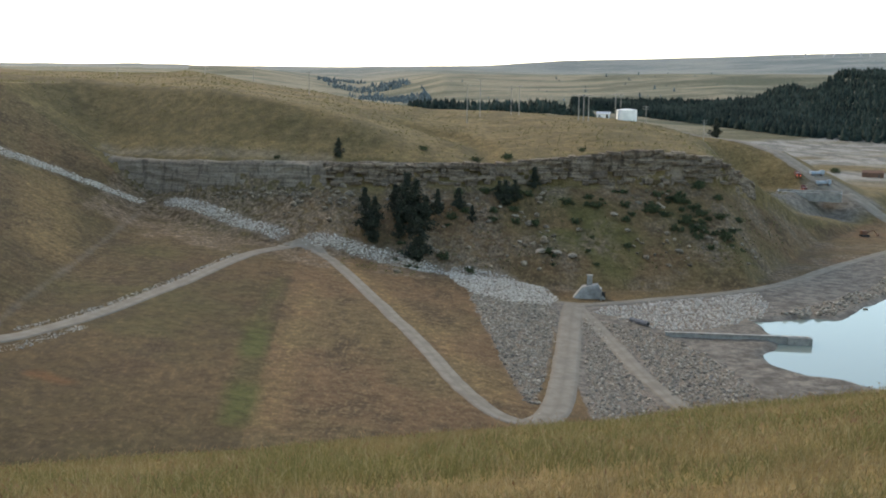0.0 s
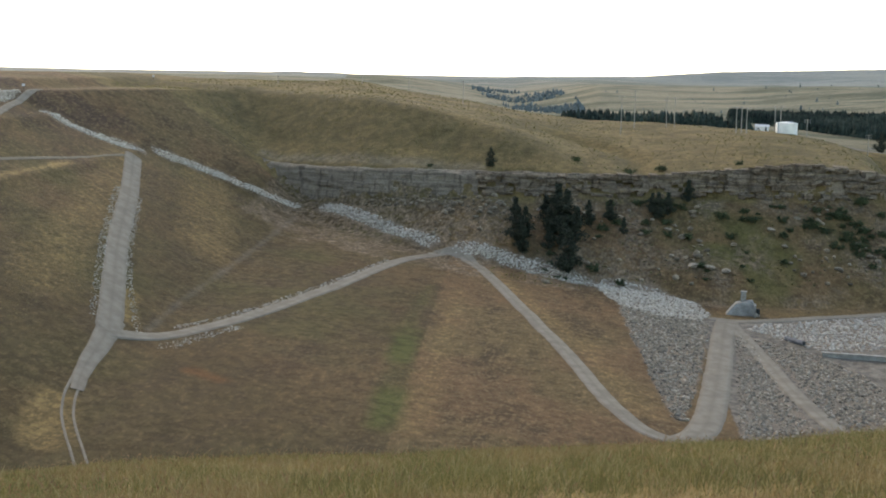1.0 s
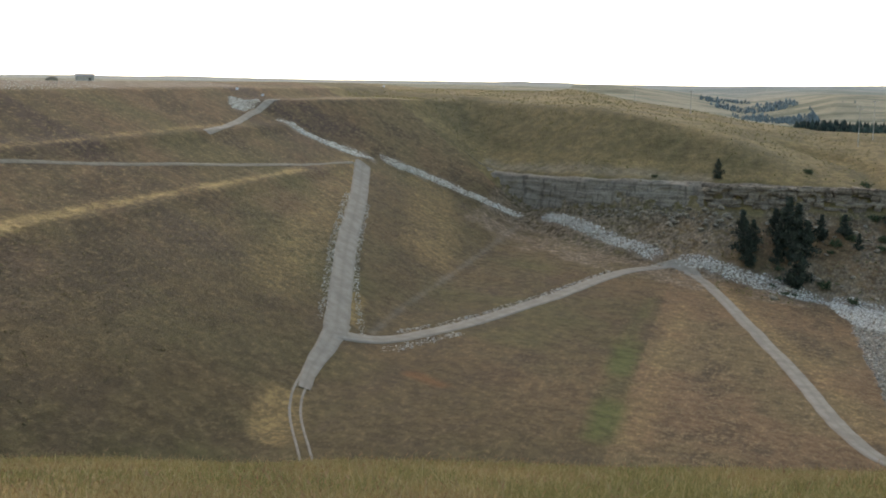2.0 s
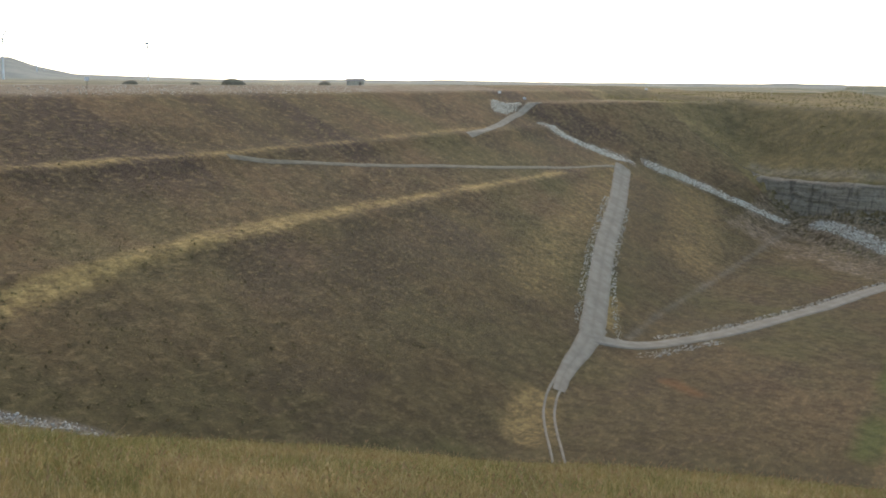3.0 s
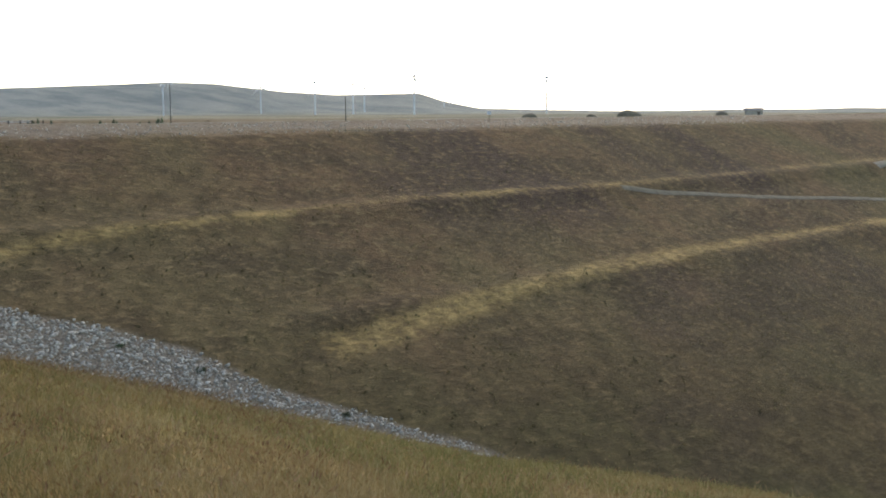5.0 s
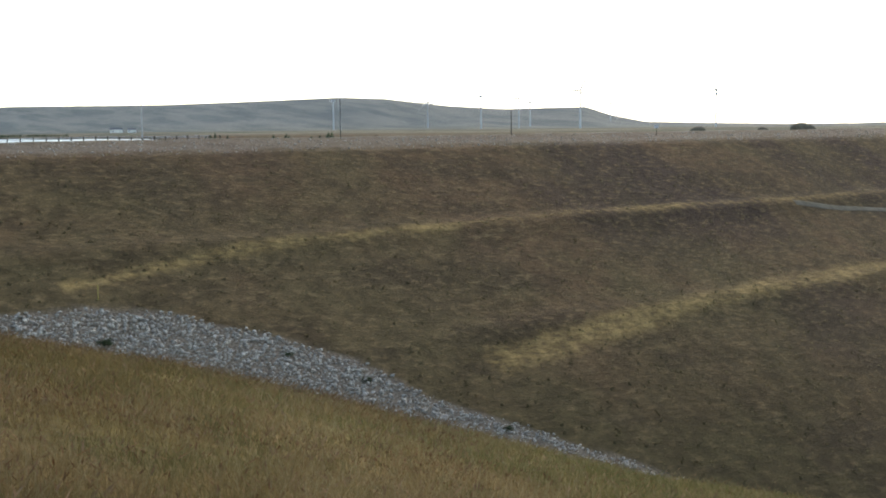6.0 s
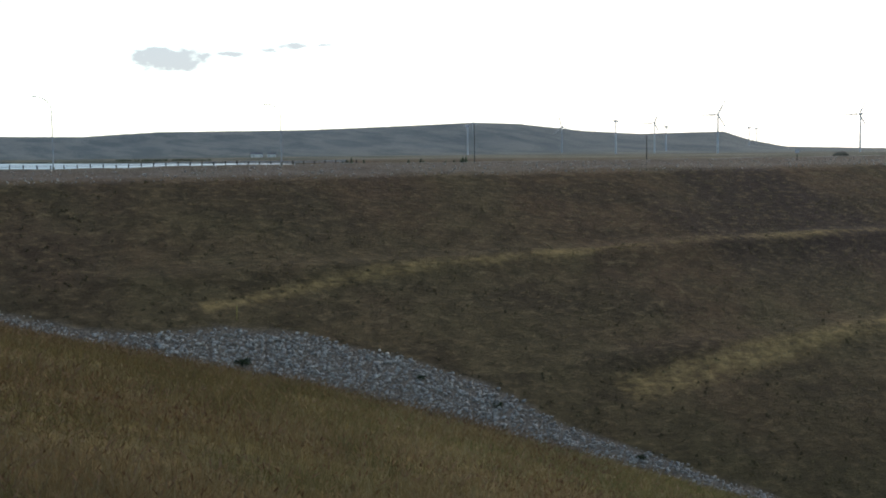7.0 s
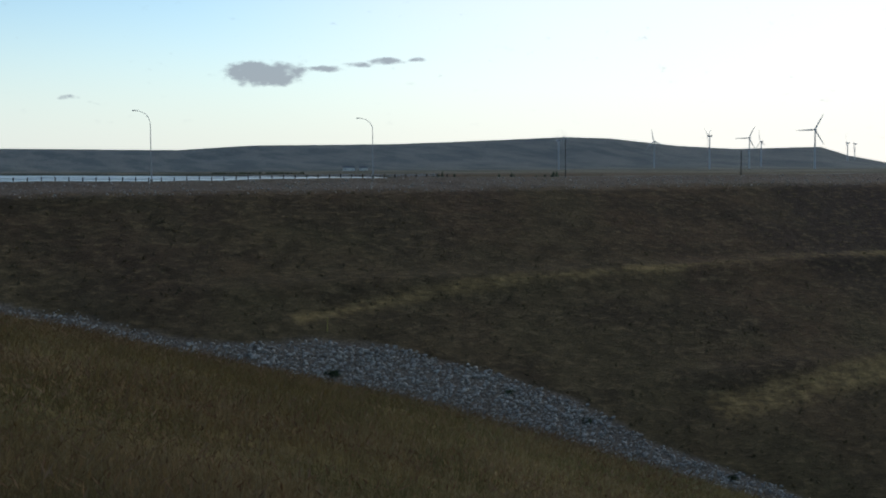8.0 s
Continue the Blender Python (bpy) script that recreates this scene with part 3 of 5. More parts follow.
def grass_material():
    m, t, b = begin("tall_grass", 0.95, 0.02)
    p = where(t)
    rnd = node(t, "ShaderNodeNewGeometry").outputs["Random Per Island"]
    patch, small = noise_of(t, p, 0.22, 4, 0.6), noise_of(t, p, 0.55, 4, 0.6)
    col = mixed(t, ramp(t, patch, 0.44, 0.56), (0.142, 0.126, 0.048, 1), (0.222, 0.158, 0.076, 1))
    col = mixed(t, maths(t, "MULTIPLY", ramp(t, small, 0.50, 0.62), 0.8), col, (0.098, 0.104, 0.036, 1))
    col = mixed(t, maths(t, "MULTIPLY", ramp(t, rnd, 0.55, 1.0), 0.8), col, (0.330, 0.270, 0.145, 1))
    col = mixed(t, maths(t, "MULTIPLY", ramp(t, rnd, 0.35, 0.0), 0.4), col, (0.085, 0.080, 0.036, 1))
    # grass colour shifts redder and darker on the upstream side of the knoll
    upstream = node(t, "ShaderNodeVectorMath", {0: p, 1: (0.42, 1.0, 0.0)}, operation="DOT_PRODUCT").outputs["Value"]
    spread = maths(t, "ADD", upstream, maths(t, "MULTIPLY", maths(t, "SUBTRACT", patch, 0.5), 10.0))
    col = mixed(t, maths(t, "MULTIPLY", ramp(t, spread, 3.0, -4.0), 0.55), col, (0.140, 0.088, 0.038, 1))
    leafy(t, b, col, 0.42)
    return m


def tuft_material():
    m, t, b = begin("face_tuft", 0.95, 0.1)
    rnd = node(t, "ShaderNodeNewGeometry").outputs["Random Per Island"]
    col = mixed(t, rnd, (0.120, 0.098, 0.052, 1), (0.215, 0.172, 0.092, 1))
    leafy(t, b, col, 0.75)
    return m


TUSSOCK = mottled("bank_tussock", (0.088, 0.082, 0.036), (0.165, 0.142, 0.070), 0.12, 0.95, 0.0, 0.3, True, 0.02)
thin = node(TUSSOCK.node_tree, "ShaderNodeBsdfTranslucent", {"Color": (0.17, 0.15, 0.07, 1)})
tuft_mix = node(TUSSOCK.node_tree, "ShaderNodeMixShader", {0: 0.6, 1: TUSSOCK.node_tree.nodes["Principled BSDF"].outputs[0], 2: thin.outputs[0]})
TUSSOCK.node_tree.links.new(tuft_mix.outputs[0], TUSSOCK.node_tree.nodes["Material Output"].inputs["Surface"])
GRASS, TUFT = grass_material(), tuft_material()
SEED = mottled("grass_seed_heads", (0.170, 0.092, 0.046), (0.262, 0.160, 0.086), 0.6, 0.9, 0.0, 0.3, True, 0.02)

# ---- mesh helpers ----
def mesh_of(name, verts, faces, material, smooth_faces=False):
    me = bpy.data.meshes.new(name)
    me.from_pydata([tuple(map(float, v)) for v in verts], [], [tuple(map(int, f)) for f in faces])
    me.materials.append(material)
    if smooth_faces:
        me.polygons.foreach_set("use_smooth", np.ones(len(me.polygons), bool))
    me.update()
    return me


def tri_mesh(name, v, f, material, smooth_faces=False):
    """A large mesh straight from arrays of corners and triangles."""
    me = bpy.data.meshes.new(name)
    me.vertices.add(len(v))
    me.vertices.foreach_set("co", np.ascontiguousarray(v, np.float32).ravel())
    me.loops.add(f.size)
    me.loops.foreach_set("vertex_index", np.ascontiguousarray(f, np.int32).ravel())
    me.polygons.add(len(f))
    me.polygons.foreach_set("loop_start", np.arange(0, f.size, f.shape[1], dtype=np.int32))
    me.update(calc_edges=True)
    me.materials.append(material)
    if smooth_faces:
        me.polygons.foreach_set("use_smooth", np.ones(len(f), bool))
    return me


def part(name, bm, material, parent, label=""):
    me = bpy.data.meshes.new(name)
    bm.to_mesh(me)
    bm.free()
    me.materials.append(material)
    ob = new(name, me)
    ob.parent = parent
    if label:
        tagged(ob, label)
    return ob


def thing(name, label, category, group="", at=(0, 0, 0), turn=0.0):
    ob = tagged(new(name), label, category, group)
    ob.matrix_basis = pose(*at, 0, 0, turn)
    ob.empty_display_size = 0.3
    return ob


def box(x, y, z, sx, sy, sz, bevel=0.0, bm=None):
    """A box centred on x, y that stands on z."""
    bm = bm or bmesh.new()
    m = Matrix.Translation((x, y, z + sz / 2)) @ Matrix.Diagonal((sx, sy, sz, 1))
    made = bmesh.ops.create_cube(bm, size=1, matrix=m)["verts"]
    if bevel:
        edges = list({e for v in made for e in v.link_edges})
        bmesh.ops.bevel(bm, geom=edges, offset=bevel, segments=2, affect="EDGES")
    return bm


def rod(a, b, r0, r1, sides=8, bm=None):
    bm = bm or bmesh.new()
    a, b = Vector(a), Vector(b)
    m = Matrix.Translation((a + b) / 2) @ (b - a).to_track_quat("Z", "Y").to_matrix().to_4x4()
    bmesh.ops.create_cone(bm, cap_ends=True, segments=sides, radius1=r0, radius2=r1, depth=(b - a).length, matrix=m)
    return bm


def gable(sx, sy, z, rise, over=0.3):
    bm = bmesh.new()
    x, y = sx / 2 + over, sy / 2 + over
    pts = [(-x, -y, z), (x, -y, z), (x, y, z), (-x, y, z), (-x, 0, z + rise), (x, 0, z + rise)]
    v = [bm.verts.new(p) for p in pts]
    for f in ((0, 1, 5, 4), (2, 3, 4, 5), (1, 2, 5), (3, 0, 4), (3, 2, 1, 0)):
        bm.faces.new([v[i] for i in f])
    return bm


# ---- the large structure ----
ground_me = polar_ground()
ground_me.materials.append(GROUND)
tagged(new("ground", ground_me), "dry olive and brown prairie grass over the dam face and hills, far ones painted hazy", "ground", kind="structure")


def curve_points(line, step):
    """Catmull-Rom points along a plan line."""
    pts = [np.array(p, float) for p in line]
    pts = [2 * pts[0] - pts[1]] + pts + [2 * pts[-1] - pts[-2]]
    out = []
    for a, b, c, d in zip(pts, pts[1:], pts[2:], pts[3:]):
        n = max(2, int(np.linalg.norm(c - b) / step))
        for k in range(n):
            t = k / n
            out.append(0.5 * (2 * b + (c - a) * t + (2 * a - 5 * b + 4 * c - d) * t * t + (3 * b - a - 3 * c + d) * t ** 3))
    out.append(pts[-2])
    return np.array(out)


def ribbon(name, line, width, label, material=None, lift=0.14, shift=0.0, ragged_edge=0.35, cross=9, taper=1.0):
    c = curve_points(line, 1.2)
    width = width * np.linspace(1, taper, len(c))[:, None, None]
    tang = np.gradient(c, axis=0)
    tang /= np.linalg.norm(tang, axis=1)[:, None]
    side = np.column_stack([tang[:, 1], -tang[:, 0]])
    ks = np.linspace(-1, 1, cross)
    wob = ragged_edge * (waves(c[:, 0], c[:, 1], 4.0, 60, 3))
    P = c[:, None, :] + side[:, None, :] * (shift + ks[None, :, None] * (width / 2 + np.sign(ks)[None, :, None] * wob[:, None, None] * np.abs(ks)[None, :, None] ** 4))
    z = land(P[..., 0], P[..., 1]) + EYE
    # a graded bed: cross-fall eased, wheel ruts pressed in, edges buried
    z = z + lift - 0.05 * np.exp(-((np.abs(ks) - 0.45) / 0.14) ** 2)[None, :]
    z[:, 0] -= lift + 0.25
    z[:, -1] -= lift + 0.25
    n = len(c)
    v = np.dstack([P, z]).reshape(-1, 3)
    i, j = np.meshgrid(np.arange(n - 1), np.arange(cross - 1), indexing="ij")
    f = np.column_stack([(i * cross + j).ravel(), (i * cross + j + 1).ravel(), ((i + 1) * cross + j + 1).ravel(), ((i + 1) * cross + j).ravel()])
    me = tri_mesh(name, v, f, material or ROAD, True)
    worn = np.exp(-((np.abs(ks) - 0.45) / 0.22) ** 2)
    me.attributes.new("lane", "FLOAT", "POINT").data.foreach_set("value", np.tile(worn, n).astype(np.float32))
    return tagged(new(name, me), label, "road", kind="structure")


ribbon("road_1", UP_ROAD, 6.2, "pale gravel access road climbing the dam face", lift=0.25)
ribbon("road_2", BENCH_ROAD, 5.0, "pale gravel road along the toe bench", lift=0.22)
ribbon("road_3", DOWN_ROAD, 5.0, "pale gravel road dropping to the valley floor", lift=0.18)
ribbon("road_4", TOE_ROAD, 7.4, "wide gravel road over the toe terrace", lift=0.24)
ribbon("road_5", FORK_ROAD, 5.0, "gravel fork road between stone fields", lift=0.20)
ribbon("road_6", RIVER_ROAD, 5.0, "pale earth road along the foot of the far bank", lift=0.25)
ribbon("road_7", THIN_ROAD, 1.6, "thin gravel ledge road across the dam face", DIRT, lift=0.12)
ribbon("road_8", RISE_ROAD[2:], 2.6, "gravel path rising to the end of the crest", lift=0.22)
for k in (-0.95, 0.95):
    ribbon("track", TRACK, 0.75, "worn two-wheel track in the grass", shift=k, lift=0.12, ragged_edge=0.25, cross=5)
ribbon("road_9", FAR_ROAD, 10.0, "broad haul road running down the spur", lift=0.4)
CREST_ROAD = [(-(CREST_W + 4.5) * math.cos(STRIKE) - u * math.sin(STRIKE), u * math.cos(STRIKE) - (CREST_W + 4.5) * math.sin(STRIKE)) for u in range(-60, 420, 40)]
ribbon("road_11", CREST_ROAD, 6.0, "pale gravel road along the top of the dam", lift=0.1)


def water_sheet(name, points, z, color, label):
    bm = bmesh.new()
    bm.faces.new([bm.verts.new((x, y, z)) for x, y in points])
    me = bpy.data.meshes.new(name)
    bm.to_mesh(me)
    bm.free()
    me.materials.append(water_material(name, color, 0.3 if name == "reservoir_water" else 0.06))
    return tagged(new(name, me), label, "water", kind="structure")


def fan_points(spans):
    return [(-d * math.sin(radians(a)), d * math.cos(radians(a))) for a, d in spans]


water_sheet("reservoir_water", fan_points([(69.5, 215), (69.5, 985), (70.75, 1100), (75, 1260), (80.2, 1450), (87.6, 1930), (95, 2300), (120, 2300), (120, 240), (95, 215)]), EYE + LAKE_Z, (0.05, 0.08, 0.10), "pale reflecting reservoir water behind the crest")
water_sheet("pool_water", [(76, 258), (150, 250), (200, 370), (205, 440), (180, 440), (120, 362), (84, 342)], EYE - 71.3, (0.150, 0.172, 0.142), "milky turquoise plunge pool water")
ribbon("road_10", [(-101, 240), (-97, 224), (-93.5, 208), (-90, 197)], 6.0, "gravel mouth of the field track at the road junction", lift=0.17, taper=0.45)


# ---- rock bands of the far bank ----
def cliff_front(x):
    return cliff_line(x) - 4 * waves(x, x * 0, 42, 3, 3) / 0.95


def rock_ends(x):
    """Foot and head of the rock band."""
    return (np.interp(x, [-200, -145, -38, 101, 125], [-52.5, -52.5, -43, -41.5, -50]) + EYE,
            np.interp(x, [-200, -145, -38, 20, 75, 101, 125], [-38, -38, -35.6, -35.0, -29.6, -32.6, -46]) + EYE)


def rock_face(name, x0, x1, rows, rough, label, material, seed):
    """A bedded rock wall: ledges that step back, upright joints, a broken rim."""
    xs = np.arange(x0, x1, 0.7)
    k = np.linspace(0, 1, rows)
    X, K = np.meshgrid(xs, k, indexing="ij")
    zb, zt = rock_ends(X)
    zt = zt + 0.9 * waves(X, X * 0, 7, seed, 3)
    Z = zb - 1.5 + (zt - zb + 1.5) * K
    bed = np.floor(K * 6.0 + 0.35 * waves(X, X * 0, 25, seed + 1, 2))
    ledge = rough * (hashed(bed, np.floor(X / 5.0 + hashed(bed, bed * 0, 2) * 3), seed) - 0.5)
    joint = -0.5 * rough * (hashed(np.floor(X / 2.1), bed, seed + 5) > 0.8)
    Y = cliff_front(X) - 1.6 + 2.4 * K - ledge - joint + 0.5 * rough * waves(X, Z, 2.2, seed + 7, 3)
    rim = np.column_stack([xs, cliff_front(xs) + 3.5, land(xs, cliff_front(xs) + 3.5) + EYE + 0.12])
    v = np.vstack([np.dstack([X, Y, Z]).reshape(-1, 3), rim])
    n = rows
    i, j = np.meshgrid(np.arange(len(xs) - 1), np.arange(n - 1), indexing="ij")
    f = np.column_stack([(i * n + j).ravel(), ((i + 1) * n + j).ravel(), ((i + 1) * n + j + 1).ravel(), (i * n + j + 1).ravel()])
    m = np.arange(len(xs) - 1)
    r0 = len(xs) * n
    top = np.column_stack([m * n + n - 1, (m + 1) * n + n - 1, r0 + m + 1, r0 + m])
    return tagged(new(name, tri_mesh(name, v, np.vstack([f, top]), material)), label, "cliff", kind="structure")


rock_face("cliff_1", -154, -42, 30, 0.7, "grey bedded rock cut with dark vertical stains", CUT_ROCK, 11)
ledges = rock_face("cliff_2", -44, 122, 24, 1.6, "brown ledges of broken sandstone along the bank", LEDGE_ROCK, 12)
block_shapes = []
for s in range(6):
    br = np.random.default_rng(400 + s)
    cube = [(a + br.uniform(-0.12, 0.12), b + br.uniform(-0.15, 0.15), c + br.uniform(-0.14, 0.14)) for a in (-0.5, 0.5) for b in (-0.5, 0.5) for c in (-0.5, 0.5)]
    block_shapes.append(mesh_of("rock_block", cube, [(0, 4, 5, 1), (2, 3, 7, 6), (0, 1, 3, 2), (4, 6, 7, 5), (1, 5, 7, 3), (0, 2, 6, 4)], LEDGE_ROCK))
br = np.random.default_rng(410)
for k in range(230):
    x = br.uniform(-42, 116)
    zb, zt = (float(q) for q in rock_ends(np.array(x)))
    h = br.choice([0.1, 0.3, 0.5, 0.7, 0.9, 0.97, 0.97]) + br.uniform(-0.05, 0.05)
    long, thick = br.uniform(1.4, 5.0), br.uniform(0.6, 1.7)
    ob = new("rock_block", block_shapes[k % 6])
    ob.parent = ledges
    ob.matrix_basis = pose(x, float(cliff_front(np.array(x))) - 1.4 + 2.4 * h - br.uniform(0, 0.9), zb + (zt - zb) * h, br.uniform(-5, 5), br.uniform(-6, 6), br.uniform(-18, 18)) @ Matrix.Diagonal((long, 2.6, thick, 1))


# ---- stones ----
def rock_shape(seed, flat=0.7):
    rng = np.random.default_rng(seed)
    bm = bmesh.new()
    bmesh.ops.create_icosphere(bm, subdivisions=1, radius=0.5)
    v = np.array([p.co for p in bm.verts])
    f = np.array([[p.index for p in q.verts] for q in bm.faces])
    bm.free()
    for _ in range(5):
        n = rng.normal(size=3)
        n /= np.linalg.norm(n)
        d = v @ n
        v -= np.clip(d - rng.uniform(0.24, 0.4), 0, None)[:, None] * n
    return v * (rng.uniform(0.8, 1.35), rng.uniform(0.8, 1.1), flat), f


SHAPES = [rock_shape(s) for s in range(8)]


def scatter_on(bands, count, seed):
    """Places along bands of stones: x, y arrays."""
    rng = np.random.default_rng(seed)
    area = [sum(math.dist(a, b) for a, b in zip(l, l[1:])) * (w0 + w1) for l, w0, w1 in bands]
    xs, ys = [], []
    for (line, w0, w1), a in zip(bands, area):
        c = curve_points(line, 0.5)
        n = int(count * a / sum(area))
        k = rng.integers(0, len(c), n)
        half = w0 + (w1 - w0) * k / len(c)
        ang, rad = rng.uniform(0, 2 * math.pi, n), np.sqrt(rng.random(n)) * half
        xs.append(c[k, 0] + rad * np.cos(ang))
        ys.append(c[k, 1] + rad * np.sin(ang))
    return np.concatenate(xs), np.concatenate(ys)


def stone_heap(name, xs, ys, low, high, seed, material, label, parent=None):
    rng = np.random.default_rng(seed)
    z = land(xs, ys) + EYE
    V, F, at = [], [], 0
    for x, y, h in zip(xs, ys, z):
        v, f = SHAPES[rng.integers(8)]
        s = low + (high - low) * rng.random() ** 2.5
        a = rng.uniform(0, 6.283)
        c, n = math.cos(a), math.sin(a)
        tilt = rng.uniform(-0.5, 0.5)
        w = v * s
        w = np.column_stack([w[:, 0], w[:, 1] * math.cos(tilt) - w[:, 2] * math.sin(tilt), w[:, 1] * math.sin(tilt) + w[:, 2] * math.cos(tilt)])
        V.append(np.column_stack([x + w[:, 0] * c - w[:, 1] * n, y + w[:, 0] * n + w[:, 1] * c, h + 0.12 * s + w[:, 2]]))
        F.append(f + at)
        at += len(v)
    return tagged(new(name, tri_mesh(name, np.vstack(V), np.vstack(F), material)), label, "stones", kind="stuff")


def scatter_in(ring, count, seed):
    """Places spread over a plan polygon, thinner towards its outline."""
    r = np.random.default_rng(seed)
    lo, hi = np.min(ring, axis=0), np.max(ring, axis=0)
    xs, ys = r.uniform(lo[0], hi[0], count * 5), r.uniform(lo[1], hi[1], count * 5)
    ok = signed(xs, ys, ring) + 0.9 * waves(xs, ys, 5, seed, 2) > r.uniform(-0.5, 0.9, count * 5)
    return xs[ok][:count], ys[ok][:count]


nx, ny = scatter_in(RIPRAP_BED, 11500, 1)
near_bed = stone_heap("riprap", nx, ny, 0.22, 0.62, 2, STONE_MANY, "grey angular riprap stones in the near groin of the dam")
gx, gy = scatter_on(GROIN, 4800, 3)
stone_heap("riprap", gx, gy, 0.40, 1.0, 4, PALE_STONE, "pale riprap strip where dam and far bank meet")
for ring, count, low, high, kind_of, words in ((PATCH, 900, 0.3, 0.7, PALE_STONE, "pale stone apron beside the rising path"), (TOE_PALE, 2600, 0.4, 1.0, PALE_STONE, "pale riprap at the head of the toe terrace"),
                                               (TOE_FIELD, 3200, 0.45, 1.25, TOE_STONE, "brownish stone field on the toe terrace"), (WEDGE, 1800, 0.4, 1.1, TOE_STONE, "brown stones between the forking roads"),
                                               (SIDE_FIELD, 2800, 0.4, 1.2, TOE_STONE, "brownish stone field beside the fork road"), (NORTH_FIELD, 2600, 0.4, 1.2, STONE_MANY, "pale loose stones above the concrete wall"),
                                               (NORTH_SHORE, 700, 0.5, 2.0, TOE_STONE, "dark broken rock along the pool shore")):
    fx, fy = scatter_in(ring, count, 300 + count)
    stone_heap("riprap", fx, fy, low, high, 5 + count, kind_of, words)
ux, uy = scatter_on([([(-95.5, 240), (-107.5, 266), (-120, 298), (-137, 348)], 0.9, 0.9), ([(-103.5, 236), (-115, 266), (-127, 298), (-144, 348)], 1.3, 0.9),
                     ([(-92, 252), (-84, 276), (-75, 321), (-66, 378)], 1.4, 1.0), ([(-88, 236), (-80, 262)], 2.4, 1.2)], 2200, 9)
stone_heap("road_stones", ux, uy, 0.2, 0.6, 10, STONE_MANY, "small pale stones graded to the road shoulders")
rng = np.random.default_rng(12)
cx, cy = rng.uniform(182.5, 199, 2600), rng.uniform(-40, 330, 2600)
stone_heap("crest_stones", -cx * math.cos(STRIKE) - cy * math.sin(STRIKE), cy * math.cos(STRIKE) - cx * math.sin(STRIKE), 0.15, 0.55, 13, STONE_MANY, "scattered stones on the shoulder of the crest")
ax, ay = rng.uniform(-60, 112, 1100), rng.random(1100)
ay = cliff_front(ax) - 2.5 - 55 * ay ** 1.3
keep = (waves(ax, ay, 16, 48, 3) > -0.05 + 0.25 * smooth(35, 60, ax)) & (land(ax, ay) > -66) & ((ay > 412) | (ax > -18))
stone_heap("scree", ax[keep], ay[keep], 0.5, 3.4, 15, SCREE, "broken sandstone scree below the ledges")
bx, by = rng.normal(-66, 9, 150), rng.uniform(-7, -1.5, 150)
stone_heap("scree", bx, cliff_front(bx) + by, 0.5, 2.4, 16, SCREE, "pale rock fall below the rock cut")


def boulder(x, y, size, seed, flat=0.65):
    bm = bmesh.new()
    bmesh.ops.create_icosphere(bm, subdivisions=2, radius=0.5)
    r = np.random.default_rng(seed)
    cuts = [(Vector(r.normal(size=3)).normalized(), r.uniform(0.22, 0.4)) for _ in range(9)]
    for v in bm.verts:
        for n, c in cuts:
            over = v.co.dot(n) - c
            if over > 0:
                v.co -= n * over
        v.co = Vector((v.co.x * 1.3, v.co.y, v.co.z * flat)) * size
    me = bpy.data.meshes.new("boulder")
    bm.to_mesh(me)
    bm.free()
    me.materials.append(BOULDER)
    ob = tagged(new("boulder", me), "pale weathered sandstone boulder lying on the bank", "boulder", "boulders on the bank")
    ob.matrix_basis = pose(x, y, ground(x, y) + 0.2 * size * flat, 0, 0, r.uniform(0, 360))
    return ob


for k, (x, y, s) in enumerate([(-34, 428, 4.8), (80, 402, 3.6), (84, 405, 2.4), (20, 424, 3.2), (25, 419, 4.0), (30, 415, 4.5), (36, 413, 3.5), (33, 399, 6.0), (38, 398, 6.5), (43, 397, 5.5),
                               (47, 412, 3.5), (12, 428, 3.0), (60, 420, 4.4), (64, 412, 3.4), (90, 415, 4.5), (94, 408, 3.5), (-4, 424, 2.8), (-20, 424, 3.0), (16, 414, 3.4), (70, 428, 3.6),
                               (26, 404, 3.0), (110, 344, 2.8), (118, 352, 2.4), (104, 342, 3.4), (128, 357, 3.0), (21, 225, 1.4), (19.5, 231, 1.2)]):
    boulder(x, y, 0.68 * s, 100 + k, 0.5 if 31 < x < 45 and y < 400 else 0.7)


# ---- trees and shrubs ----
def clump_mesh(name, centres, sizes, material, rng, per=14):
    """Many small leaf sprays round given centres."""
    V, F, at = [], [], 0
    for c, s in zip(centres, sizes):
        for _ in range(per):
            d = rng.normal(size=3)
            d /= np.linalg.norm(d)
            p = np.array(c) + d * s * rng.uniform(0.35, 1.0)
            a, b = rng.normal(size=3), rng.normal(size=3)
            a *= s * 0.38 / np.linalg.norm(a)
            b *= s * 0.38 / np.linalg.norm(b)
            V += [p - a, p + a * 0.7 + b * 0.3, p + b]
            F.append((at, at + 1, at + 2))
            at += 3
    return tri_mesh(name, np.array(V), np.array(F), material)


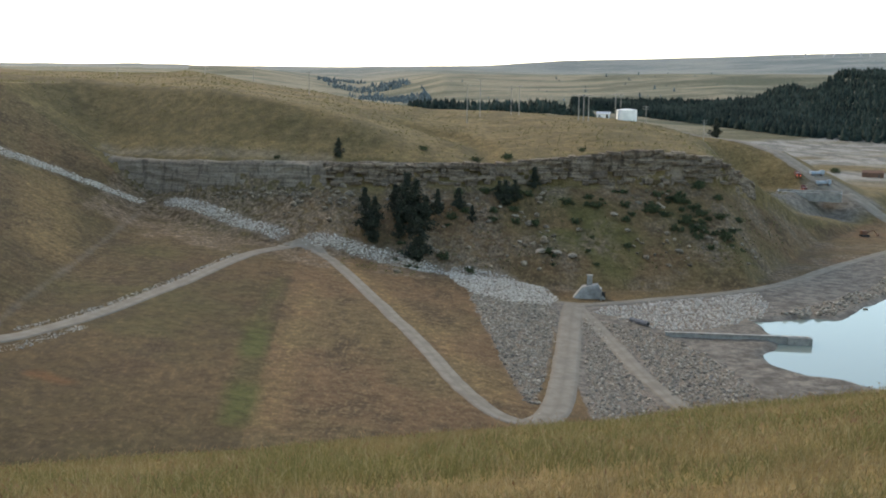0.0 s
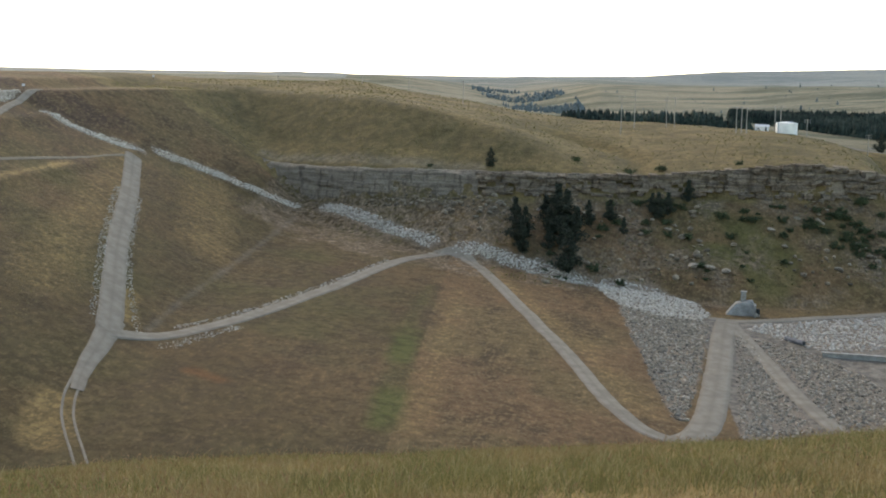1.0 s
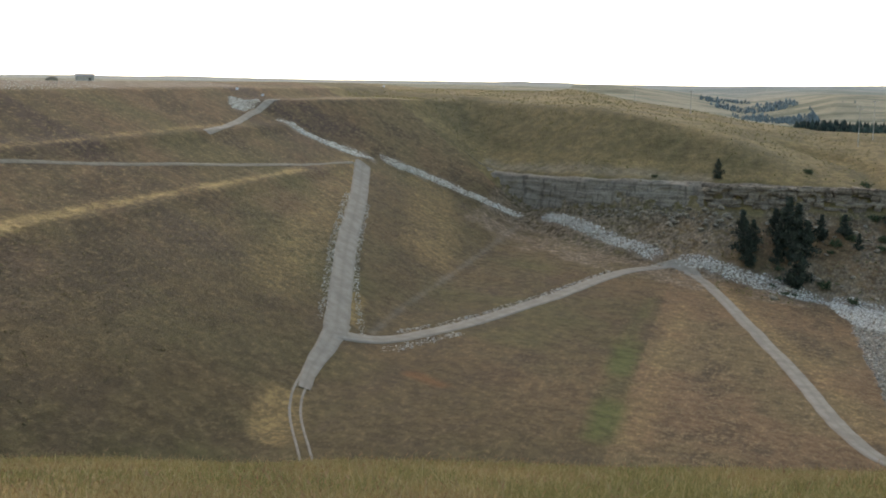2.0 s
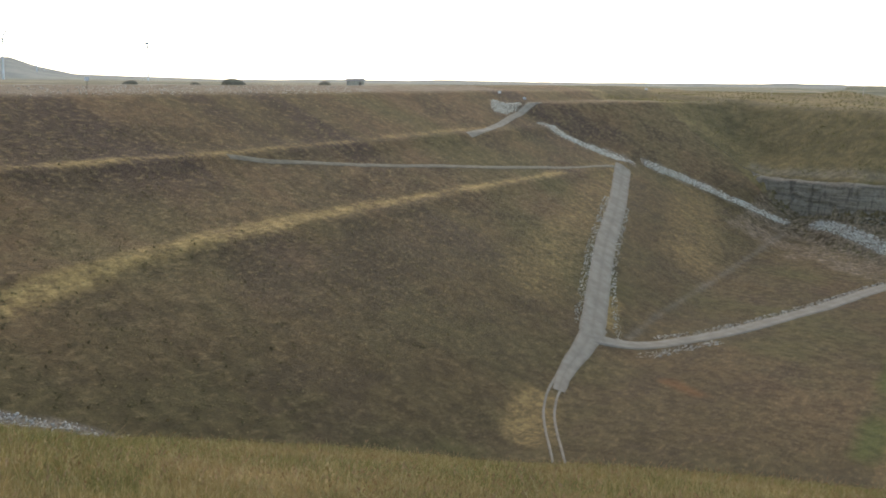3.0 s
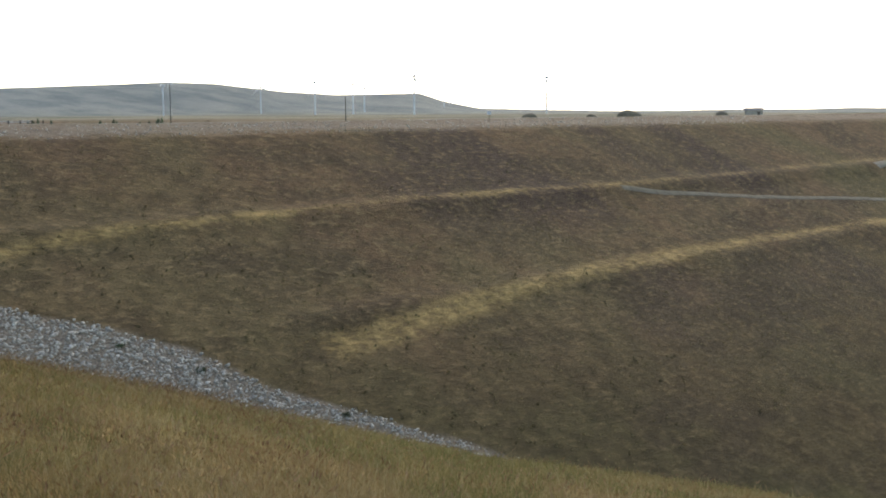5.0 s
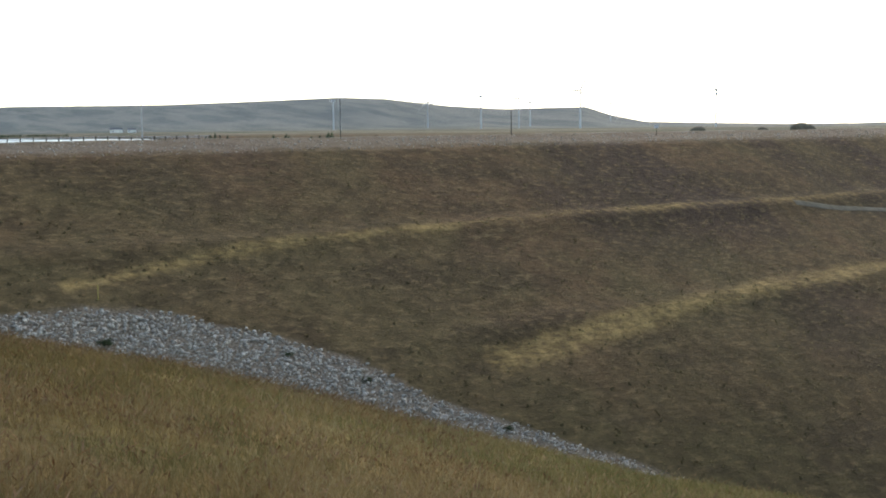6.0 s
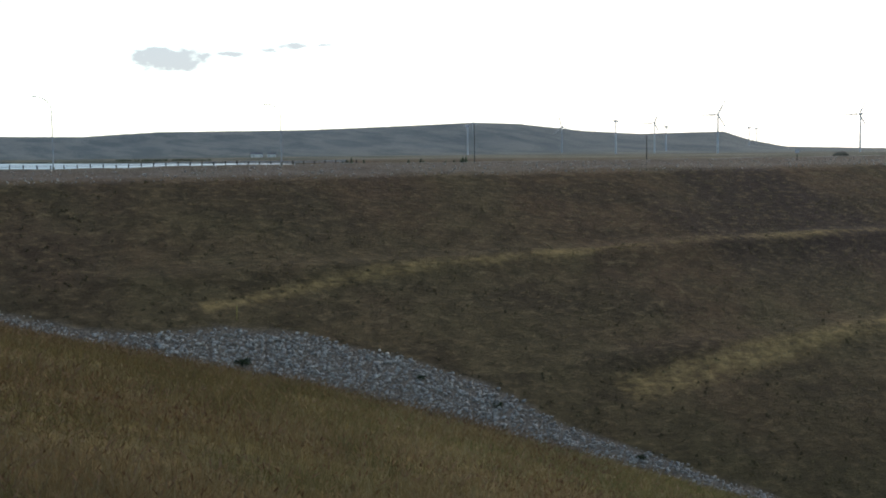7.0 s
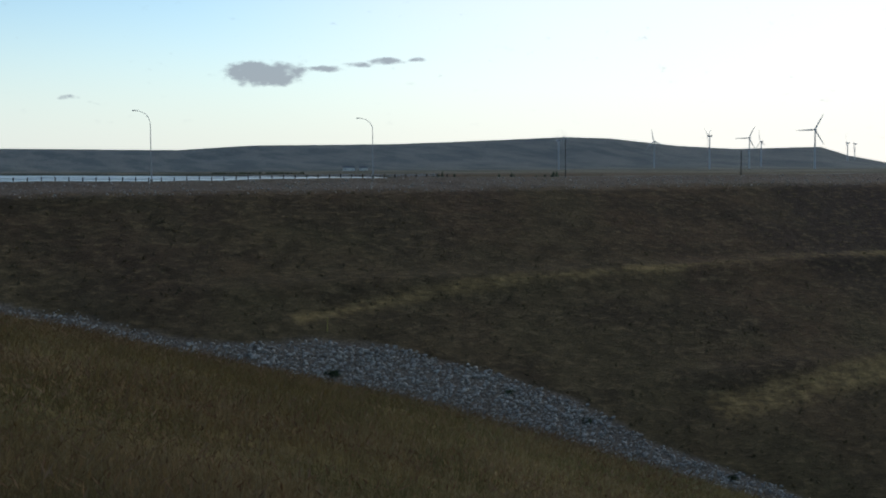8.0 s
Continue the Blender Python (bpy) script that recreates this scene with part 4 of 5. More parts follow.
def conifer(seed, plump):
    """A pine one metre tall in its own units, to be scaled by its height."""
    rng = np.random.default_rng(seed)
    tree = thing("pine_tree", "dark green pine standing on the rocky bank", "tree", "pines on the bank")
    bm = rod((0, 0, -0.06), (0.01, 0, 0.55), 0.022, 0.014, 7)
    rod((0.01, 0, 0.55), (0, 0.01, 0.98), 0.014, 0.003, 6, bm)
    centres, sizes = [], []
    for k in range(110):
        h = rng.uniform(0.10, 0.97)
        reach = plump * (1.02 - h) ** 0.75 * (0.55 + 0.45 * math.sin(h * 19 + seed)) * rng.uniform(0.5, 1.05)
        a = rng.uniform(0, 6.283)
        tip = (reach * math.cos(a), reach * math.sin(a), h - 0.12 * reach)
        centres.append(tip)
        sizes.append(0.06 + 0.085 * (1 - h))
        if k % 4 == 0:
            rod((0, 0, h), tip, 0.006, 0.002, 4, bm)
    part("trunk", bm, BARK, tree)
    crown = new("crown", clump_mesh("crown", centres, sizes, NEEDLES, rng, 26))
    crown.parent = tree
    return tree


pines = [conifer(s, p) for s, p in ((1, 0.44), (2, 0.52), (3, 0.38))]
for k, (x, y, h) in enumerate([(-38.7, 441, 7.2), (-26, 406, 12), (-27.5, 416, 10), (-9.5, 409.5, 13.5), (-12.5, 415, 13), (-6, 406, 10.5), (-14, 411, 11), (-8.2, 391, 12), (-15.2, 403, 6.5), (-2, 418, 7.5),
                               (5.4, 421, 6.5), (10, 414, 5), (22, 425, 8), (25.5, 427, 7), (33, 435, 7), (-23.5, 409, 9), (-10.5, 403, 9), (-17, 417, 8.5), (-24, 401, 8), (20, 428, 6)]):
    h = 1.18 * h
    m = pose(x, y, ground(x, y), 0, 0, 47 * k)
    src = pines[k % 3]
    src.scale = (h, h, h)
    if k < 3:
        src.matrix_basis = m @ Matrix.Scale(h, 4)
    else:
        copy_thing(src, m)
for src, h in zip(pines, (7.2, 12, 10)):
    src.scale = (h, h, h)


def shrub(seed):
    rng = np.random.default_rng(seed)
    centres = [(rng.normal(0, 0.35), rng.normal(0, 0.3), rng.uniform(0.1, 0.62)) for _ in range(16)]
    ob = tagged(new("shrub", clump_mesh("shrub", centres, [0.30] * 16, LEAVES, rng, 46)), "dark olive leafy shrub on the bank", "shrub", "shrubs on the bank")
    return ob


shrubs = [shrub(s) for s in (21, 22, 23)]
rng = np.random.default_rng(77)
spots = [(-8, 455, 2.2), (12, 452, 2.6), (24, 450, 3.0), (-62, 446, 1.6), (52, 452, 2.0), (-142, 44, 1.1), (-139, 47, 0.8), (-124, 73, 1.1), (-119, 79, 0.9), (-137, 66, 0.7), (-131, 74, 0.8), (-120, 88, 0.7)]
spots += [(float(x), float(cliff_front(np.array(x))) - float(d), float(s)) for x, d, s in zip(rng.uniform(40, 108, 22), rng.uniform(3, 48, 22), rng.uniform(1.0, 3.2, 22))]
spots += [(float(x), float(cliff_front(np.array(x))) - float(d), float(s)) for x, d, s in zip(rng.uniform(-30, 40, 22), rng.uniform(4, 50, 22), rng.uniform(1.2, 3.0, 22))]
for cx_, cy_, n_ in ((84, 432, 9), (92, 424, 8), (88, 416, 7), (78, 424, 6), (97, 414, 6), (52, 428, 5), (26, 431, 6), (-16, 396, 4)):
    spots += [(float(rng.normal(cx_, 4.5)), float(rng.normal(cy_, 3.5)), float(rng.uniform(1.2, 3.6))) for _ in range(n_)]
for k, (x, y, s) in enumerate(spots):
    m = pose(x, y, ground(x, y) - 0.05 * s, 0, 0, 61 * k)
    src = shrubs[k % 3]
    if k < 3:
        src.matrix_basis = m @ Matrix.Scale(s, 4)
    else:
        src_scale = src.scale.copy()
        src.scale = (s, s, s)
        copy_thing(src, m)
        src.scale = src_scale


def woods(name, az0, az1, near, far, count, low, high, seed, label, material=FOREST):
    """Far woods: each tree is a ragged stack of skirts."""
    rng = np.random.default_rng(seed)
    az = rng.uniform(az0, az1, count)
    d0, d1 = np.interp(az, *near), np.interp(az, *far)
    d = d0 + (d1 - d0) * rng.random(count)
    x, y = -d * np.sin(np.radians(az)), d * np.cos(np.radians(az))
    ok = waves(x, y, 120 if count > 900 else 60, seed, 2) > (-0.55 if count > 3000 else 0.0 if count > 900 else -0.1) if count > 300 else np.ones(count, bool)
    x, y = x[ok], y[ok]
    z = land(x, y) + EYE
    V, F, at = [], [], 0
    for px, py, pz in zip(x, y, z):
        h = low + (high - low) * rng.random() ** 1.6
        for lo, hi, r in ((0.02, 0.6, 0.34), (0.28, 0.85, 0.27), (0.55, 1.0, 0.18)):
            n = 6
            a = np.arange(n) * 6.283 / n + rng.uniform(0, 1)
            rr = h * r * rng.uniform(0.65, 1.25, n)
            ring = np.column_stack([px + rr * np.cos(a), py + rr * np.sin(a), pz + h * (lo + rng.uniform(-0.05, 0.05, n))])
            tip = np.array([[px + rng.uniform(-0.3, 0.3), py, pz + h * hi]])
            V += [ring, tip]
            F += [(at + k, at + (k + 1) % n, at + n) for k in range(n)]
            at += n + 1
    return tagged(new(name, tri_mesh(name, np.vstack(V), np.array(F), material)), label, "forest", kind="stuff")


woods("forest", -27, -6.0, ([-27, -20, -16, -12, -7], [1180, 1230, 1290, 1390, 1480]), ([-27, -20, -18.2, -17, -16, -14.4, -13.5, -9.6, -6], [2500, 2300, 2200, 1720, 1820, 1620, 1600, 1600, 1540]), 9500, 8, 14, 31, "dense dark conifer forest on the far valley side")
woods("forest", -7, 3, ([-7, 3], [1200, 1230]), ([-7, 3], [1330, 1300]), 800, 7, 15, 32, "belt of dark trees along the distant river")
woods("forest", 0.6, 6.0, ([0.6, 3, 6.0], [1650, 1650, 2300]), ([0.6, 2, 3.5, 6.0], [1750, 2300, 2700, 2500]), 1500, 4, 9, 33, "distant wooded valley beyond the hill", HAZY_FOREST)
woods("bushes", -13, 3, ([-13, 3], [1600, 1500]), ([-13, 3], [2300, 2000]), 46, 3, 8, 36, "scattered trees on the rolling pasture", HAZY_FOREST)
woods("forest", 74, 78.3, ([74, 79], [1340, 1500]), ([74, 79], [1370, 1530]), 260, 1.5, 3.0, 34, "low dark shelter belt on the lake shore", LEAVES)
woods("bushes", 62, 68, ([62, 68], [700, 800]), ([62, 68], [850, 1000]), 17, 3.5, 6.5, 35, "scattered dark bushes on the plain beyond the crest", LEAVES)


# ---- poles, lamps, turbines ----
def on_ray(az, d):
    return -d * math.sin(radians(az)), d * math.cos(radians(az))


def utility_pole(az, d, top_el, arms=1, material=None, group="utility poles on the hill"):
    x, y = on_ray(az, d)
    z = ground(x, y)
    tall = max(4.0, EYE + d * math.tan(radians(top_el)) - z)
    p = thing("utility_pole", "weathered grey wooden utility pole with crossarm" if arms else "plain weathered wooden pole", "utility pole", group, (x, y, z), az)
    part("pole", rod((0, 0, -0.5), (0, 0, tall), 0.17 if arms else 0.11, 0.12 if arms else 0.08), material or WOOD, p)
    for k in range(arms):
        a = part("crossarm", box(0, 0.16, tall - 0.7 - 1.1 * k, 2.6, 0.14, 0.16, 0.02), material or WOOD, p)
        for s in (-1.15, 0.0, 1.15):
            part("insulator", rod((s, 0.16, tall - 0.54 - 1.1 * k), (s, 0.16, tall - 0.26 - 1.1 * k), 0.06, 0.04, 6), STEEL, a, "small grey insulator")
    return p


for az, d, el, arms in [(-1.07, 535, -0.80, 2), (-1.68, 560, -0.55, 1), (-3.15, 565, -0.94, 1), (-3.53, 568, -0.82, 1), (-8.05, 560, -1.14, 1), (-8.3, 562, -1.14, 1), (-9.48, 575, -1.7, 2),
                        (-12.15, 560, -2.3, 2), (11.18, 640, -0.1, 1), (8.98, 690, -0.12, 1), (6.4, 585, -0.27, 1), (15.12, 640, -0.28, 1)]:
    utility_pole(az, d, el, arms)

hx, hy = on_ray(-6.57, 545)
hframe = thing("pole_structure", "three grey wooden poles joined by a long crossarm", "power pole", at=(hx, hy, ground(hx, hy)), turn=-6)
for s in (-2.2, 0, 2.2):
    part("pole", rod((s, 0, -0.6), (s, 0, 11.5), 0.22, 0.15), WOOD, hframe)
part("crossarm", box(0, 0.22, 10.9, 7.6, 0.2, 0.28, 0.03), WOOD, hframe)


def street_lamp(az, d, tall):
    x, y = on_ray(az, d)
    lamp = thing("street_lamp", "tall grey steel street lamp with curved arm on the crest", "street lamp", "lamps along the crest", (x, y, ground(x, y)), az)
    part("base", rod((0, 0, -0.1), (0, 0, 0.5), 0.2, 0.2, 10), CONCRETE, lamp)
    part("pole", rod((0, 0, 0.5), (0, 0, tall * 0.8), 0.10, 0.055, 10), STEEL, lamp)
    bm = bmesh.new()
    pts = [(-2.2 * math.sin(a) ** 1.3 * (a / 1.57), 0, tall * 0.8 + tall * 0.19 * math.sin(a)) for a in np.linspace(0, 1.57, 8)]
    for a, b in zip(pts, pts[1:]):
        rod(a, b, 0.05, 0.04, 8, bm)
    part("arm", bm, STEEL, lamp)
    part("lamp_head", box(-2.55, 0, tall * 0.985, 0.75, 0.28, 0.15, 0.05), STEEL, lamp)


street_lamp(81.05, 205, 11.9)
street_lamp(70.75, 217.7, 10.9)
utility_pole(61.6, 237, 1.4, 0, DARK_WOOD, "poles along the crest")
utility_pole(53.5, 264, 0.7, 0, DARK_WOOD, "poles along the crest")


def turbine_parts(spin):
    t = thing("wind_turbine", "white three-bladed wind turbine on the plain", "wind turbine", "wind turbines on the plain")
    part("tower", rod((0, 0, -1), (0, 0, 64), 1.7, 1.0, 14), BACKLIT_WHITE, t)
    part("nacelle", box(0, 1.2, 63.4, 3.2, 8.0, 3.4, 0.5), BACKLIT_WHITE, t)
    hub = part("hub", rod((0, -4.4, 65), (0, -2.8, 65), 0.7, 1.5, 12), BACKLIT_WHITE, t)
    for k in range(3):
        a = radians(spin + 120 * k)
        bm = bmesh.new()
        rings = []
        for r, chord, thick in ((1.0, 1.1, 1.0), (5, 2.6, 0.7), (14, 2.0, 0.45), (24, 1.2, 0.25), (30, 0.4, 0.1)):
            up, side = Vector((math.sin(a), 0, math.cos(a))), Vector((math.cos(a), 0, -math.sin(a)))
            c = Vector((0, -3.7, 65)) + up * r
            rings.append([bm.verts.new(c + side * chord * sx_ + Vector((0, thick * sy_, 0))) for sx_, sy_ in ((-0.5, 0), (0, -0.5), (0.5, 0), (0, 0.5))])
        for q0, q1 in zip(rings, rings[1:]):
            for i in range(4):
                bm.faces.new((q0[i], q0[(i + 1) % 4], q1[(i + 1) % 4], q1[i]))
        bm.faces.new(rings[-1])
        part("blade", bm, BACKLIT_WHITE, t)
    return t


turbines = [turbine_parts(s) for s in (-28, 12, 60)]
for k, (az, el, turn) in enumerate([(50.25, 1.62, 10), (57.46, 1.16, 25), (54.93, 1.38, 75), (53.14, 1.28, 20), (52.61, 1.10, 60), (61.6, 1.35, 80), (61.92, 1.25, 82), (48.84, 1.0, 85), (48.53, 0.95, 85), (44.0, 1.53, 30),
                                    (-15.9, 0.63, 60), (-16.5, 0.7, 60), (-17.3, 0.7, 60), (-17.7, 0.75, 60), (-18.87, 0.73, 60), (-19.26, 0.73, 60)]):
    d = 60.0 / math.tan(radians(el)) if az > 0 else 3600.0
    d = min(d, 3900.0)
    x, y = on_ray(az, d)
    m = pose(x, y, EYE + d * math.tan(radians(el)) - 65 if az > 0 else ground(x, y), 0, 0, az + 180 + turn)
    src = turbines[k % 3]
    if az < 0:
        src_s = src.scale.copy()
        src.scale = (0.6, 0.6, 0.6)
        copy_thing(src, m)
        src.scale = src_s
    elif k < 3:
        src.matrix_basis = m
    else:
        copy_thing(src, m)

# ---- crest furniture ----
rail = thing("guard_fence", "dark wooden post and cable fence along the crest", "fence", at=(0, 0, 0))
post_me = None
last = None
for k in range(62):
    u, w = -30 + 2.2 * k, 206.5
    x, y = -w * math.cos(STRIKE) - u * math.sin(STRIKE), u * math.cos(STRIKE) - w * math.sin(STRIKE)
    z = ground(x, y)
    if post_me is None:
        ob = part("post", box(0, 0, -0.3, 0.16, 0.16, 1.05, 0.02), DARK_WOOD, rail)
        post_me = ob.data
    else:
        ob = new("post", post_me)
        ob.parent = rail
    ob.location = (x, y, z)
    if last and k % 3 == 0:
        bm = bmesh.new()
        for h in (0.4, 0.65):
            rod((last[0], last[1], last[2] + h), (x, y, z + h), 0.05, 0.05, 5, bm)
        part("cable", bm, STEEL, rail)
    if k % 3 == 0:
        last = (x, y, z)


def small_building(name, az, d, wide, deep, tall, rise, wall, roof, label, category, windows=0):
    x, y = on_ray(az, d)
    b = thing(name, label, category, at=(x, y, ground(x, y)), turn=az)
    body = part("wall", box(0, 0, -0.5, wide, deep, tall + 0.5, 0.04), wall, b)
    part("roof", gable(wide, deep, tall, rise), roof, b)
    part("door", box(wide * 0.28, -deep / 2 - 0.03, 0, 0.9, 0.08, min(2.0, tall * 0.85), 0.01), DARK_WOOD, body)
    for k in range(windows):
        part("window", box(-wide * 0.3 + k * 1.8, -deep / 2 - 0.03, tall * 0.4, 1.0, 0.08, tall * 0.3, 0.01), RUBBER, body)
    return b


small_building("shelter", 34.47, 415, 5.8, 4.0, 2.5, 0.8, WOOD, ROOF, "low dark shelter with grey roof on the crest", "shelter")
small_building("farm_house", 71.9, 2650, 26, 14, 7, 4, WHITE, ROOF, "white farm buildings below the far ridge", "farmhouse", 2)
small_building("barn", 71.2, 2640, 18, 12, 6, 4, WHITE, ROOF, "pale barn beside the distant farm", "barn", 1)
for az, d, wd in ((-0.1, 900, 9), (0.3, 905, 7), (-2.6, 880, 10), (-7.5, 575, 6)):
    small_building("shed", az, d, wd, 5, 2.3, 0.9, WHITE, STEEL, "small white shed on the hill terrace", "shed", 1)

tank_at = on_ray(-8.58, 556)
tank = thing("storage_tank", "white cylindrical steel storage tank on the hilltop", "tank", at=(*tank_at, ground(*tank_at)))
shell = part("shell", rod((0, 0, -0.5), (0, 0, 4.6), 4.7, 4.7, 36), WHITE, tank)
part("roof", rod((0, 0, 4.6), (0, 0, 5.2), 4.85, 0.6, 36), WHITE, tank)
part("hatch", rod((1.5, -1.5, 4.9), (1.5, -1.5, 5.35), 0.4, 0.4, 12), STEEL, tank)
part("ladder", box(-4.0, -2.7, 0, 0.5, 0.12, 4.8), STEEL, tank)

# low spoil heaps beyond the crest
def spoil_heap(az, d, wide, tall, seed):
    x, y = on_ray(az, d)
    r = np.random.default_rng(seed)
    bm = bmesh.new()
    bmesh.ops.create_icosphere(bm, subdivisions=3, radius=1.0)
    lumps = [(Vector(r.normal(size=3)).normalized(), r.uniform(0.6, 0.9)) for _ in range(7)]
    for v in bm.verts:
        push = 1.0 + sum(0.12 * max(0.0, v.co.dot(n) - c) * 4 for n, c in lumps)
        v.co = Vector((v.co.x * wide / 2, v.co.y * wide / 3, v.co.z * tall)) * push
    me = bpy.data.meshes.new("spoil_heap")
    bm.to_mesh(me)
    bm.free()
    me.materials.append(DIRT)
    ob = tagged(new("spoil_heap", me), "low brown heap of spoil beside the crest road", "earth heap", "spoil heaps by the crest")
    ob.matrix_basis = pose(x, y, ground(x, y) - 0.1, 0, 0, az)


for k, (az, d, wide, tall) in enumerate([(40.1, 351, 7.0, 1.7), (35.9, 392, 4.0, 1.4), (44.8, 317, 4.0, 1.2), (41.9, 338, 3.0, 0.9)]):
    spoil_heap(az, d, wide, tall, 700 + k)

# marker posts on the crest and slope
for az, d, h in ((46.71, 285, 2.6), (27.65, 440, 3.0), (26.47, 445, 2.2), (20.8, 620, 2.4)):
    x, y = on_ray(az, d)
    s = thing("road_sign", "small grey sign board on a post", "sign", "signs near the crest", (x, y, ground(x, y)), az)
    part("post", box(0, 0, -0.3, 0.12, 0.12, h + 0.2, 0.01), DARK_WOOD, s)
    part("board", box(0, -0.09, h - 0.8, 1.0, 0.05, 0.8, 0.01), STEEL, s)
kx, ky = on_ray(73.0, 157.5)
stake = thing("marker_stake", "thin yellow marker stake beside the riprap", "stake", at=(kx, ky, ground(kx, ky)), turn=20)
part("post", rod((0, 0, -0.2), (0.03, 0, 1.75), 0.05, 0.04, 7), YELLOW, stake)
part("cap", rod((0.03, 0, 1.75), (0.03, 0, 1.9), 0.06, 0.05, 7), YELLOW, stake)

# ---- works beside the river ----
jetty = thing("concrete_wall", "long weathered concrete training wall beside the pool", "wall", at=(78, 311.2, EYE - 71.3), turn=-7.4)
part("wall", box(0, 0, -1.5, 37, 1.1, 3.3, 0.12), CONCRETE, jetty)
part("cap", box(0, 0, 1.8, 37.4, 1.5, 0.28, 0.06), CONCRETE, jetty)
part("end_pier", box(16.2, -0.3, -1.5, 6.4, 2.4, 3.42, 0.15), CONCRETE, jetty)
pipe = thing("culvert_pipe", "dark corrugated culvert pipe lying on stones", "pipe", at=(55, 328, ground(55, 328)), turn=-58)
bm = bmesh.new()
for k in range(9):
    rod((-3.6 + 0.8 * k, 0, 0.75), (-2.82 + 0.8 * k, 0, 0.75), 0.62, 0.68, 16, bm)
part("barrel", bm, ROOF, pipe)
# black disc on the closed end, for the shade inside a pipe
part("hollow_shade", rod((3.55, 0, 0.75), (3.66, 0, 0.75), 0.55, 0.55, 16), RUBBER, pipe)

intake_z = ground(45.5, 369)
intake = thing("outlet_structure", "weathered concrete outlet block with a square shaft", "outlet structure", at=(45.5, 366, intake_z), turn=-7)
bm = bmesh.new()
pts = [(-5, -1.5, 0), (5, -1.5, 0), (5, 4, 0), (-5, 4, 0), (-2.2, -0.2, 3.4), (2.6, -0.2, 4.2), (2.6, 4, 4.2), (-2.2, 4, 3.4)]
vs = [bm.verts.new(p) for p in pts]
for f in ((0, 1, 5, 4), (1, 2, 6, 5), (2, 3, 7, 6), (3, 0, 4, 7), (4, 5, 6, 7), (3, 2, 1, 0)):
    bm.faces.new([vs[i] for i in f])
block = part("block", bm, CONCRETE, intake)
part("wing_wall", box(3.6, -1.9, -0.5, 0.5, 3.6, 4.2, 0.08), CONCRETE, intake)
# black box on the solid block, for the shade of a hole
part("hollow_shade", box(4.3, -0.75, 0.4, 1.3, 0.9, 1.9), RUBBER, intake)
shaft = part("shaft", box(0, 3.0, 3.0, 1.7, 1.7, 3.6, 0.1), CONCRETE, intake)
part("shaft_cap", box(0, 3.0, 6.6, 2.0, 2.0, 0.25, 0.05), CONCRETE, shaft)

WORKS = on_ray(-17.0, 600)
wz = ground(*WORKS)
basin = thing("concrete_basin", "long pale concrete basin under construction by the river", "basin", at=(*WORKS, wz - 0.6), turn=-20)
part("wall", box(0, -3.5, 0, 30, 0.8, 4.2, 0.08), CONCRETE, basin)
part("wall", box(0, 4.5, 0, 30, 0.8, 4.6, 0.08), CONCRETE, basin)
part("wall", box(-14.6, 0.5, 0, 0.8, 7.2, 4.4, 0.08), CONCRETE, basin)
part("wall", box(14.6, 0.5, 0, 0.8, 7.2, 4.0, 0.08), CONCRETE, basin)
part("deck", box(-4, 0.5, 3.2, 16, 7.0, 0.5, 0.05), CONCRETE, basin)
part("sill", box(10, 0.5, 1.2, 8.2, 7.0, 0.4, 0.05), CONCRETE, basin)


def glow(name, color, power):
    m, t, b = begin(name, 0.4)
    b.inputs["Base Color"].default_value = (*color, 1)
    b.inputs["Emission Color"].default_value = (*color, 1)
    b.inputs["Emission Strength"].default_value = power
    return m


TAIL = glow("lit_red_lamp", (1.0, 0.16, 0.07), 2.0)


def truck(x, y, turn, paint, label, lit):
    t = thing("truck", label, "truck", at=(x, y, ground(x, y)), turn=turn)
    part("chassis", box(0, 0, 0.55, 7.2, 2.1, 0.35, 0.04), RUSTY, t)
    cab = part("cab", box(2.6, 0, 0.9, 1.9, 2.3, 2.0, 0.2), paint, t)
    part("windscreen", box(3.56, 0, 1.9, 0.06, 1.9, 0.75, 0.02), RUBBER, cab)
    part("bed", box(-1.2, 0, 0.9, 5.2, 2.4, 1.4, 0.08), paint, t)
    for px in (2.5, -1.6, -2.8):
        for s in (-1, 1):
            w = part("wheel", rod((px, s * 0.85, 0.5), (px, s * 1.2, 0.5), 0.5, 0.5, 14), RUBBER, t)
            part("rim", rod((px, s * 1.19, 0.5), (px, s * 1.23, 0.5), 0.26, 0.26, 10), STEEL, w)
    if lit:
        for s in (-0.8, 0.8):
            part("tail_light", box(-3.85, s, 1.1, 0.12, 0.3, 0.25, 0.04), TAIL, t, "lit red tail light")
    return t


tx0, ty0 = on_ray(-16.75, 622)
truck(tx0, ty0, 80, RED, "red work truck with lit tail lights beside the basin", True)
tx1, ty1 = on_ray(-16.45, 634)
truck(tx1, ty1, 84, RED, "red lorry with lit tail lights on the haul road", True)
tx2, ty2 = on_ray(-17.3, 640)
truck(tx2, ty2, 10, BLUE, "blue-grey truck parked by the haul road", False)
tx3, ty3 = on_ray(-17.6, 628)
truck(tx3, ty3, 0, BLUE, "pale blue truck parked above the basin", False)
ex, ey = on_ray(-19.5, 545)
digger = thing("excavator", "rusty excavator with lowered arm on the gravel", "excavator", at=(ex, ey, ground(ex, ey)), turn=10)
for s in (-1.1, 1.1):
    part("track", box(0, s, 0, 4.0, 0.6, 0.9, 0.25), RUBBER, digger)
part("cab", box(-0.3, 0, 0.95, 2.6, 2.2, 1.7, 0.15), RUSTY, digger)
